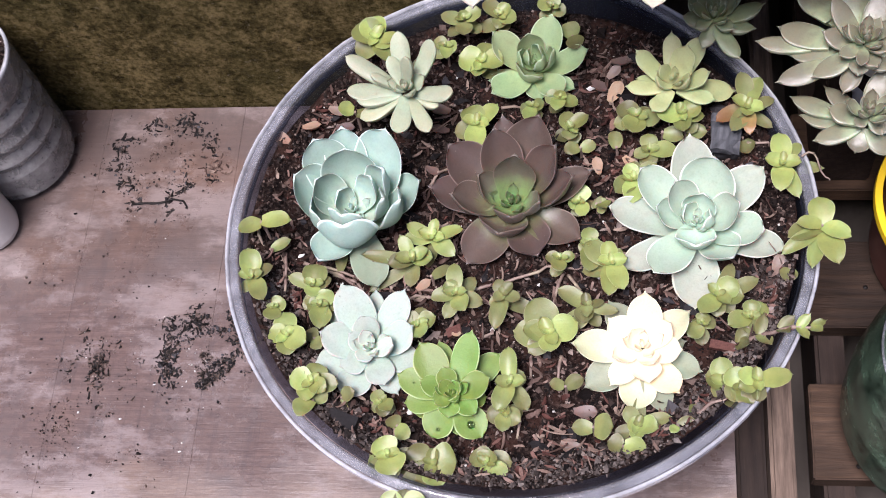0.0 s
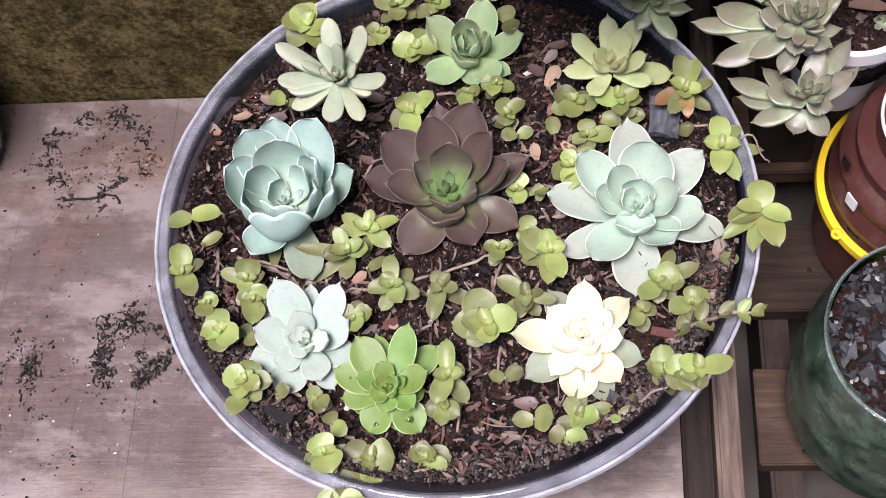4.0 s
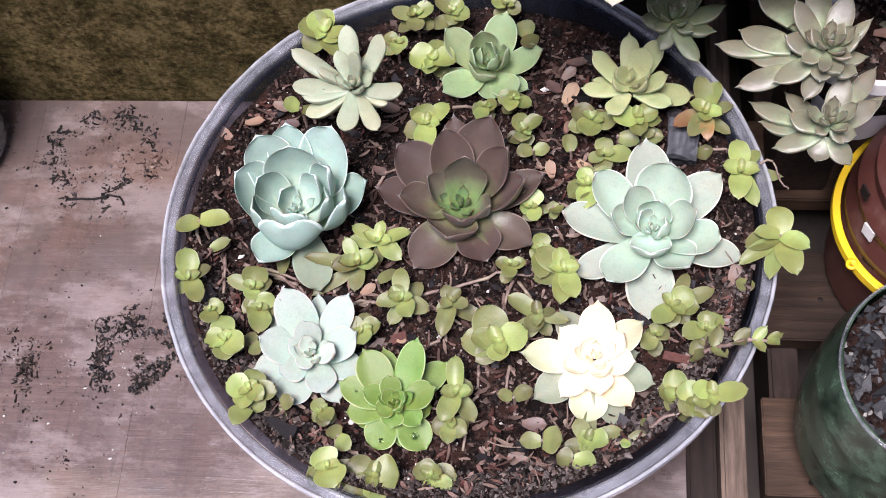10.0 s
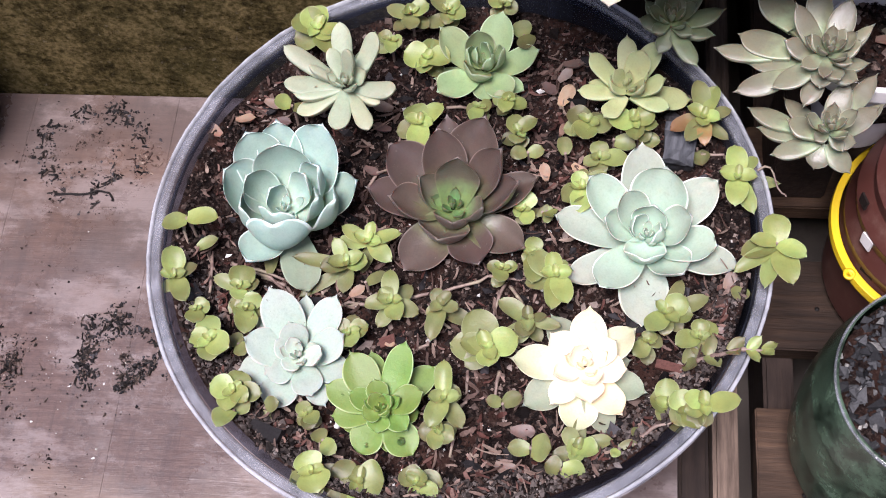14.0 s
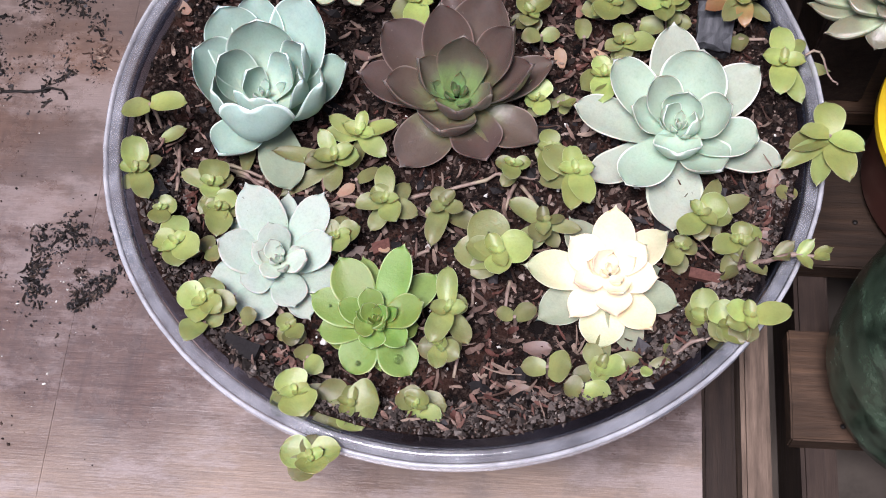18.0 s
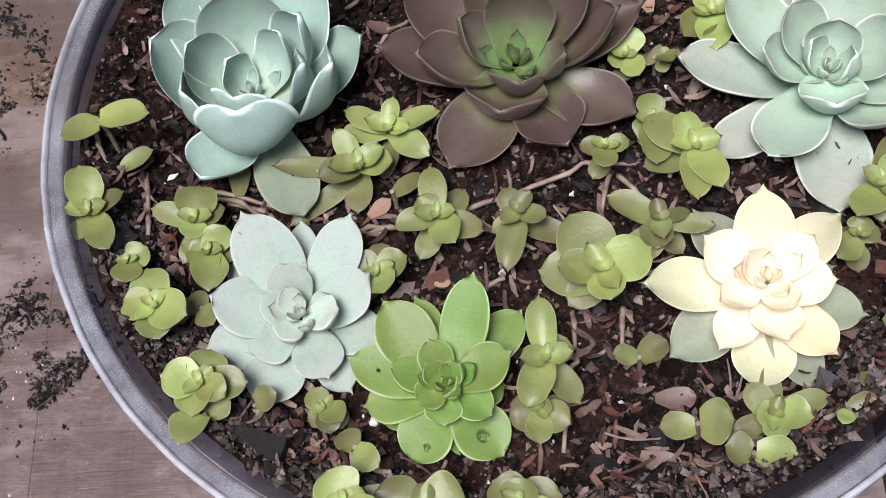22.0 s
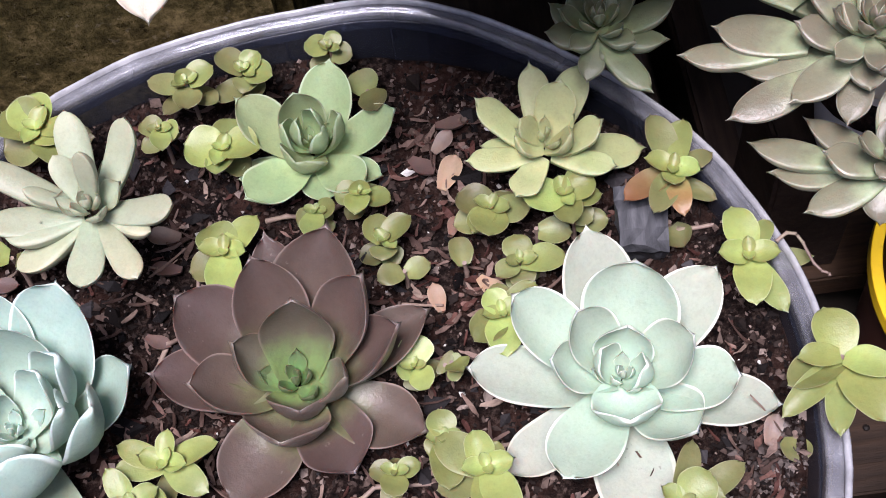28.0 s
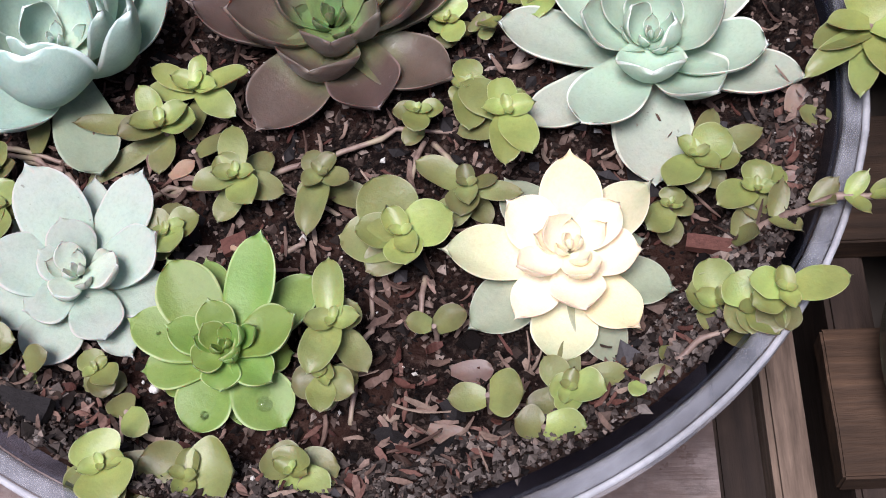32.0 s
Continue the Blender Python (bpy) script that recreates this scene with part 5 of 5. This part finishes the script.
tagged(part("dry_soil", crumbs(rnd, 4200, front_soil, 0.0011, 0.8), M_CRUMB_DRY), "dry grey-brown soil banked against the tub's front", "soil", kind="stuff")
tagged(part("bark_bits", crumbs(rnd, 300, lambda: on_soil(0.134, 0.0008), 0.0024, 0.7), M_CRUMB), "coarse bark bits in the soil", "bark", kind="stuff")
tagged(part("dry_scraps", flakes(rnd, 760, lambda: on_soil(0.134, 0.0010), 0.0036), M_FLAKE), "reddish dry leaf scraps strewn over the soil", "leaf litter", kind="stuff")
tagged(part("dark_clods", crumbs(rnd, 260, lambda: on_soil(0.134, 0.0006), 0.0034, 0.75), M_CLOD), "black charcoal clods in the soil", "soil", kind="stuff")
tagged(part("white_grit", crumbs(rnd, 170, lambda: on_soil(0.134, 0.0015), 0.0009, 0.9), M_GRIT), "small white perlite grains on the soil", "grit", kind="stuff")

LITTER = [(0.046, 0.066, 0.014), (0.044, 0.094, 0.012), (-0.112, 0.070, 0.010), (-0.120, 0.030, 0.010), (0.028, -0.108, 0.014), (0.010, -0.118, 0.016), (0.128, -0.038, 0.008), (-0.066, -0.034, 0.012), (0.056, 0.036, 0.010), (-0.115, -0.035, 0.012), (0.070, -0.100, 0.016), (-0.070, -0.110, 0.014)]


def in_litter():
    while True:
        x, y, spread = rnd.choice(LITTER)
        x, y = rnd.gauss(x, spread), rnd.gauss(y, spread)
        if math.hypot(x, y) < 0.137:
            return Vector((x, y, soil_z(x, y) + 0.0018))


tagged(part("leaf_litter", flakes(rnd, 230, in_litter, 0.0052, 1.3), M_FLAKE), "heaps of curled reddish dry leaves on the soil", "leaf litter", kind="stuff")
tagged(part("pale_litter", flakes(rnd, 80, in_litter, 0.0058, 1.1), M_SHRED), "pinkish curled scraps among the dry leaves", "leaf litter", kind="stuff")
tagged(part("bark_shreds", flakes(rnd, 340, lambda: on_soil(0.130, 0.002), 0.0066), M_SHRED), "curled pinkish bark shreds on the soil", "bark", kind="stuff")
tagged(part("straw_bits", flakes(rnd, 110, lambda: on_soil(0.132, 0.003), 0.0105, 0.28), M_SHRED), "thin pale root and straw bits on the soil", "straw", kind="stuff")
LOOSE = [
    (-125, 51, M_PEACH, 11.4, 150), (-40, 77, M_MAUVE, 11.4, 170), (-40, 65, M_MAUVE, 10.2, 170), (-51, 41, M_MAUVE, 8.8, -30), (-107, 76, M_MAUVE, 10.3, -20),
    (-120, 62, M_PEACH, 10.2, 10), (-103, 66, M_MAUVE, 10.4, 0), (38, 95, M_MAUVE, 11.4, -50), (46, 96, M_MAUVE, 9.6, 40), (47, 82, M_PEACH, 13.1, 60),
    (42, 36, M_PEACH, 9.7, 100), (48, 64, M_PEACH, 7.3, 70), (48, 106, M_MAUVE, 10.9, 0), (55, 47, M_PEACH, 11.3, -50), (128, -25, M_MAUVE, 9.3, 60)]
LOOSE = LOOSE + [
    (107, 100, M_MAUVE, 13.8, 90), (-51, -31, M_PEACH, 8.7, 40), (31, -95, M_MAUVE, 11.7, 0), (25, -112, M_MAUVE, 12.3, -20), (-31, -56, M_PEACH, 5.0, 0),
    (123, -47, M_MAUVE, 6.7, 10), (-92, -21, M_VINE_DULL, 12.5, 90)]
for x, y, mat, size, turn in LOOSE:
    ob = part("fallen_leaf", leaf_mesh(size / 1000, size / 1700, 0.0022, 0.20, 0.08, "spoon", 0.08, 8, 6, seed=x), mat)
    ob.matrix_basis = pose(x / 1000, y / 1000, soil_z(x / 1000, y / 1000) + 0.003, rnd.uniform(-15, 15), rnd.uniform(-20, 5), turn)
    tagged(ob, "fallen dried leaf lying on the soil", "leaf", "fallen leaves on the soil")


def rough_block(sx, sy, sz, seed, cuts=3, amount=0.12):
    bm = box(-sx / 2, sx / 2, -sy / 2, sy / 2, -sz / 2, sz / 2)
    bmesh.ops.subdivide_edges(bm, edges=bm.edges[:], cuts=cuts, use_grid_fill=True)
    for v in bm.verts:
        v.co += noise.noise_vector(v.co * 130 + Vector((seed, 0, 0))) * min(sx, sy, sz) * amount * 2
    return bm


coal = part("charcoal_lump", rough_block(0.015, 0.021, 0.018, 3), M_COAL)
coal.matrix_basis = pose(0.1085, 0.055, 0.006, 8, -6, -4)
tagged(coal, "blue-black charcoal lump set in the soil", "charcoal")
for x, y, sx, sy, turn, mat, words in ((0.106, -0.0635, 0.019, 0.004, -14, M_FLAKE, "long reddish bark splinter on the soil"), (-0.080, -0.106, 0.015, 0.007, -20, M_CLOD, "dark grey flat bark chip on the soil"),
                                       (-0.030, -0.054, 0.007, 0.005, 20, M_FLAKE, "small red clay shard on the soil")):
    ob = part("bark_chip", rough_block(sx, sy, 0.003, x * 50), mat)
    ob.matrix_basis = pose(x, y, soil_z(x, y) + 0.002, 4, -5, turn)
    tagged(ob, words, "bark chip")
bm = bmesh.new()
bmesh.ops.create_icosphere(bm, subdivisions=2, radius=0.0014)
for v in bm.verts:
    v.co += noise.noise_vector(v.co * 900) * 0.0003
bead = part("white_bead", bm, M_GRIT)
bead.location = (-0.050, -0.097, soil_z(-0.05, -0.097) + 0.001)
tagged(bead, "tiny white perlite ball on the soil", "pebble")
root = part("dry_root", tube([(0.143, 0.0335, 0.0208), (0.1465, 0.0355, 0.0220), (0.1495, 0.0350, 0.0222), (0.1513, 0.0325, 0.0212), (0.1522, 0.0290, 0.0200), (0.1528, 0.0255, 0.0190), (0.1542, 0.0225, 0.0185), (0.1565, 0.0212, 0.0185)], 0.0006, 5), M_STEM)
tagged(root, "curled dry root hanging over the rim", "root")

# ---------- pots beside the tub ----------


def gravel_top(radius, z, count, seed, parent, size=0.0022, mat=M_CRUMB_DARK, label="black gravelly substrate"):
    r2 = random.Random(seed)

    def place():
        r, a = radius * math.sqrt(r2.random()), r2.uniform(0, 6.283)
        return Vector((r * math.cos(a), r * math.sin(a), z + 0.001))

    soil_disc("substrate", radius, 8, lambda x, y: z, M_SOIL, parent, label, 0.02)
    return tagged(part("gravel", crumbs(r2, count, place, size, 0.8), mat, parent), kind="stuff")


def ring_profile(points, wall):
    """A closed profile: the outer points, then back down the inside."""
    return points + [(max(0.0, r - wall), z + (0.002 if i == len(points) - 1 else 0)) for i, (r, z) in reversed(list(enumerate(points)))]


jar = thing("green_bottle_pot", (0.228, -0.064, BENCH), "cut dark green plastic bottle filled with black gravel", "pot")
H = -BENCH
part("body", lathe(ring_profile([(0.0, 0.0), (0.046, 0.0), (0.054, 0.006), (0.058, 0.02), (0.0585, 0.05), (0.056, 0.08), (0.052, 0.098), (0.050, H)], 0.0016), 64), M_JAR, jar, "scuffed green body")
part("lip", lathe([(0.0500, H - 0.001), (0.0506, H + 0.0006), (0.0500, H + 0.0014), (0.0490, H + 0.0006), (0.0490, H - 0.001), (0.0500, H - 0.001)], 64), M_RIM, jar, "pale cut edge")
gravel_top(0.0478, H - 0.005, 900, 5, jar, 0.0024)
lump = part("charcoal_lump", rough_block(0.018, 0.014, 0.012, 8), M_COAL)
lump.matrix_basis = pose(0.212, -0.070, 0.001, 14, -10, 30)
tagged(lump, "black charcoal lump on gravel in the green pot", "charcoal")

brown = thing("brown_bottle_pot", (0.250, 0.042, BENCH), "ribbed brown plastic pot with flaking dirt, gravel filled", "pot")
part("body", lathe(ring_profile([(0.0, 0.0), (0.050, 0.0), (0.0545, 0.006), (0.0555, 0.050), (0.0535, 0.062), (0.0545, 0.070), (0.0505, 0.080), (0.0520, 0.088), (0.0455, 0.098), (0.0460, 0.106), (0.0385, 0.114), (0.0375, 0.124)], 0.0016), 64), M_BROWN, brown, "ribbed brown body")
part("lip", lathe([(0.0374, 0.1235), (0.0380, 0.1250), (0.0370, 0.1258), (0.0358, 0.1250), (0.0358, 0.1235), (0.0374, 0.1235)], 64), M_WHITE, brown, "pinkish worn lip")
band = part("yellow_band", lathe([(0.0556, 0.054), (0.0592, 0.054), (0.0600, 0.056), (0.0596, 0.061), (0.0556, 0.061), (0.0556, 0.054)], 80), M_YELLOW, brown, "bright yellow plastic band")
lug = part("band_lug", lathe([(0.0014, -0.0012), (0.0030, -0.0012), (0.0032, 0.0012), (0.0014, 0.0012), (0.0014, -0.0012)], 18), M_YELLOW, band, "yellow lug with a hole")
lug.matrix_basis = pose(-0.0520, -0.0295, 0.0600)
gravel_top(0.0350, 0.116, 420, 9, brown, 0.0022)
for a, z, s in ((205, 0.083, 0.008), (214, 0.066, 0.009), (190, 0.101, 0.007)):
    flake = part("label_scrap", rough_block(0.0012, s, s * 0.8, a, 2), M_WHITE if a == 205 else M_CRUMB, brown, "torn pale label scrap")
    flake.matrix_basis = pose(0.0525 * math.cos(radians(a)), 0.0525 * math.sin(radians(a)), z, 10, -12, a)

tagged(part("wooden_block", box(0.166, 0.200, 0.090, 0.132, BENCH, -0.024, 0.0015, 0.0004), M_BEAM), "dark wooden block under the white pot", "block")
white = thing("white_pot", (0.199, 0.094, -0.0238), "white plastic pot with dark soil and seedlings", "pot")
part("body", lathe(ring_profile([(0.0, 0.0), (0.0185, 0.0), (0.0205, 0.003), (0.0305, 0.063), (0.0305, 0.064)], 0.0016), 64), M_WHITE, white)
part("lip", lathe([(0.0306, 0.063), (0.0335, 0.063), (0.0342, 0.066), (0.0338, 0.074), (0.0312, 0.0745), (0.0295, 0.072), (0.0295, 0.063), (0.0306, 0.063)], 64), M_WHITE, white, "rolled white lip")
gravel_top(0.0292, 0.0595, 400, 12, white, 0.0016, M_CRUMB, "dark soil")
for x, y, s in ((0.208, 0.102, 0.007), (0.215, 0.088, 0.006)):
    seedling = rosette("seedling", (x, y, 0.034), ([(k * 72, s * 900, s * 500, s * 620) for k in range(5)], []), (M_GHOST, M_GHOST), "tiny pale rosette seedling in the white pot", (SPOON[:1] + (0.0012, 0.1, 0.04, 0.05), SPOON), (3, 0.004, 0.5), "seedlings in the white pot")

shelf = thing("wooden_shelf", (0.160, 0.240, GROUND), "dark wooden plank shelf behind the tub", "shelf")
RISE = 0.055 - GROUND
part("plank", box(-0.150, 0.230, -0.100, -0.012, RISE, RISE + 0.0125, 0.0015, 0.0005), M_BEAM, shelf)
part("plank", box(-0.150, 0.230, -0.004, 0.085, RISE, RISE + 0.0125, 0.0015, 0.0005), M_BEAM, shelf)
for x in (-0.148, 0.206):
    for y in (-0.020, 0.060):
        part("post", box(x, x + 0.022, y, y + 0.022, 0.0, RISE - 0.0002, 0.001, 0.0004), M_BEAM, shelf)
    part("cross_bar", box(x + 0.002, x + 0.020, 0.0022, 0.0598, RISE - 0.034, RISE - 0.006, 0.001, 0.0004), M_BEAM, shelf)
trough = thing("white_trough", (0.165, 0.155, 0.0678), "white plastic trough planter behind the tub", "planter")


def trough_shell(rings):
    """Rounded-off box rings: half length, front, back, height."""
    bm = bmesh.new()
    loops = []
    for half, front, back, z in rings:
        loop = []
        for cx, cy, start in ((half - 0.012, back - 0.012, 0), (-half + 0.012, back - 0.012, 90), (-half + 0.012, front + 0.012, 180), (half - 0.012, front + 0.012, 270)):
            for k in range(6):
                a = radians(start + 18 * k)
                loop.append(bm.verts.new((cx + 0.012 * math.cos(a), cy + 0.012 * math.sin(a), z)))
        loops.append(loop)
    for p, q in zip(loops, loops[1:]):
        for k in range(len(p)):
            bm.faces.new((p[k], p[(k + 1) % len(p)], q[(k + 1) % len(p)], q[k])).smooth = True
    bm.faces.new(loops[0])
    if len(rings) > 2:
        bm.faces.new(loops[-1])
    bmesh.ops.recalc_face_normals(bm, faces=bm.faces)
    return bm


part("body", trough_shell([(0.118, -0.018, 0.058, 0.0), (0.120, -0.022, 0.060, 0.003), (0.136, -0.066, 0.074, 0.052), (0.132, -0.062, 0.070, 0.052), (0.131, -0.060, 0.069, 0.046)]), M_WHITE, trough)
part("lip", trough_shell([(0.1362, -0.0665, 0.0745, 0.0522), (0.146, -0.080, 0.084, 0.0525), (0.147, -0.085, 0.085, 0.056), (0.145, -0.083, 0.083, 0.059), (0.134, -0.066, 0.072, 0.0592), (0.133, -0.064, 0.071, 0.0522)]), M_WHITE, trough, "broad white lip")
r3 = random.Random(44)
tagged(part("soil", crumbs(r3, 700, lambda: Vector((r3.uniform(-0.125, 0.125), r3.uniform(-0.056, 0.064), 0.0475)), 0.003, 0.8), M_CRUMB, trough, "dark soil"), kind="stuff")

bottle = thing("clear_bottle_pot", (-0.345, 0.1140, BENCH), "cut clear ribbed bottle holding dark soil", "pot")
part("body", lathe(ring_profile([(0.0, 0.0), (0.032, 0.0), (0.0365, 0.006), (0.0375, 0.014), (0.0375, 0.030), (0.0350, 0.037), (0.0375, 0.044), (0.0348, 0.052), (0.0375, 0.060), (0.0348, 0.068), (0.0375, 0.076), (0.0348, 0.084), (0.0372, 0.092), (0.0366, 0.109)], 0.0012), 72), M_BOTTLE, bottle, "ribbed smoky body")
part("lip", lathe([(0.0366, 0.1075), (0.0376, 0.1086), (0.0374, 0.1106), (0.0364, 0.1110), (0.0352, 0.1100), (0.0352, 0.1075), (0.0366, 0.1075)], 72), M_RIM_EDGE, bottle, "pale cut edge")
fill = soil_disc("substrate", 0.0330, 8, lambda x, y: 0.098, M_SOIL, bottle, "dark soil core", 0.094)
gravel_top(0.0345, 0.0985, 420, 15, bottle, 0.0018, M_CRUMB, "dark soil")
rosette("seedling", (-0.331, 0.105, -0.008), ([(k * 72 + 10, 8.0, 5.0, 6.0) for k in range(5)], []), (M_PALE, M_PALE), "tiny mint rosette in the clear bottle pot", (("spoon", 0.0014, 0.1, 0.04, 0.05), SPOON), (3, 0.005, 0.5))
cup = thing("white_cup_pot", (-0.3545, 0.0590, BENCH), "plain white plastic cup standing on the board", "pot")
part("body", lathe(ring_profile([(0.0, 0.0), (0.014, 0.0), (0.0175, 0.002), (0.0190, 0.007), (0.0188, 0.066)], 0.0014), 64), M_WHITE, cup)
part("lip", lathe([(0.0189, 0.0655), (0.0196, 0.0655), (0.0198, 0.068), (0.0190, 0.0692), (0.0178, 0.068), (0.0178, 0.0655), (0.0189, 0.0655)], 64), M_WHITE, cup, "rolled white lip")

dried = part("dried_leaf", leaf_mesh(0.020, 0.0065, 0.002, 0.2, -0.06, "kite", 0.08, 8, 6, seed=4), M_PEACH)
dried.matrix_basis = pose(0.199, 0.0985, 0.0390, 6, -4, -12)
tagged(dried, "dried pinkish leaf on the soil of the white pot", "leaf")
for x, y in NAILS:
    nail = part("nail", lathe([(0.0, 0.0), (0.0012, 0.0), (0.0014, 0.0003), (0.0010, 0.0007), (0.0, 0.0008)], 10), M_FIBRE)
    nail.location = (x, y, BENCH + 0.0003)
    tagged(nail, "small rusty nail head in a bench slat", "nail")

# ---------- soil spilled on the board ----------
rnd = random.Random(33)


def spill_place(cx, cy, spread, ring=0.0, keep=-0.08):
    """Where a crumb of a spill lies: a blot, or the round mark that a pot left."""
    def place():
        while True:
            a = rnd.uniform(0, 6.283)
            r = abs(rnd.gauss(ring, spread)) if ring else abs(rnd.gauss(0, spread))
            p = Vector((cx + r * math.cos(a), cy + r * math.sin(a), BENCH + 0.0004))
            clump = noise.noise(Vector((p.x * 70, p.y * 70, 4.0))) + 0.5 * noise.noise(Vector((p.x * 200, p.y * 200, 1.0)))
            if p.y < WALL_Y - 0.006 and clump > keep:
                return p
    return place


for cx, cy, spread, ring, count, size in ((-0.200, -0.025, 0.0075, 0.022, 950, 0.0008), (-0.200, -0.028, 0.016, 0.0, 420, 0.0005), (-0.247, 0.109, 0.007, 0.032, 520, 0.0008), (-0.255, 0.118, 0.020, 0.0, 300, 0.0006),
                                          (-0.266, -0.034, 0.018, 0.0, 520, 0.0006), (-0.285, -0.075, 0.022, 0.0, 260, 0.0006), (-0.23, -0.09, 0.05, 0.0, 110, 0.0006), (-0.25, 0.03, 0.06, 0.0, 110, 0.0006)):
    tagged(part("spilled_soil", crumbs(rnd, count, spill_place(cx, cy, spread, ring), size, 0.5), M_CLOD if ring else M_CRUMB), "dark soil crumbs spilled on the board", "soil", kind="stuff")
for cx, cy, spread, ring, count, size in ((-0.200, -0.025, 0.005, 0.023, 210, 0.0036), (-0.247, 0.109, 0.005, 0.032, 110, 0.0040), (-0.266, -0.036, 0.018, 0.0, 60, 0.003)):
    tagged(part("spilled_fibres", flakes(rnd, count, spill_place(cx, cy, spread, ring, 0.1), size), M_FIBRE), "black root fibres stuck to the wet board", "soil", kind="stuff")
tagged(part("pale_scraps", flakes(rnd, 26, spill_place(-0.212, 0.103, 0.008, 0.0, -9), 0.004), M_SHRED), "pale bark scraps on the board", "bark", kind="stuff")
ob = part("dry_root", tube([(-0.262, 0.0775, BENCH + 0.0012), (-0.250, 0.0770, BENCH + 0.0012), (-0.236, 0.0800, BENCH + 0.0012), (-0.228, 0.0785, BENCH + 0.0012), (-0.2255, 0.0735, BENCH + 0.0012)], 0.0008, 6), M_FIBRE)
tagged(ob, "black dry root lying on the board", "root")
tagged(part("board_grit", crumbs(rnd, 34, spill_place(-0.205, -0.030, 0.020, 0.0, -9), 0.0004, 0.9), M_GRIT), "white grit specks on the board", "grit", kind="stuff")
tagged(part("scattered_grit", crumbs(rnd, 60, spill_place(-0.24, -0.03, 0.07, 0.0, -9), 0.0005, 0.9), M_GRIT), "pale grit specks scattered on the board", "grit", kind="stuff")
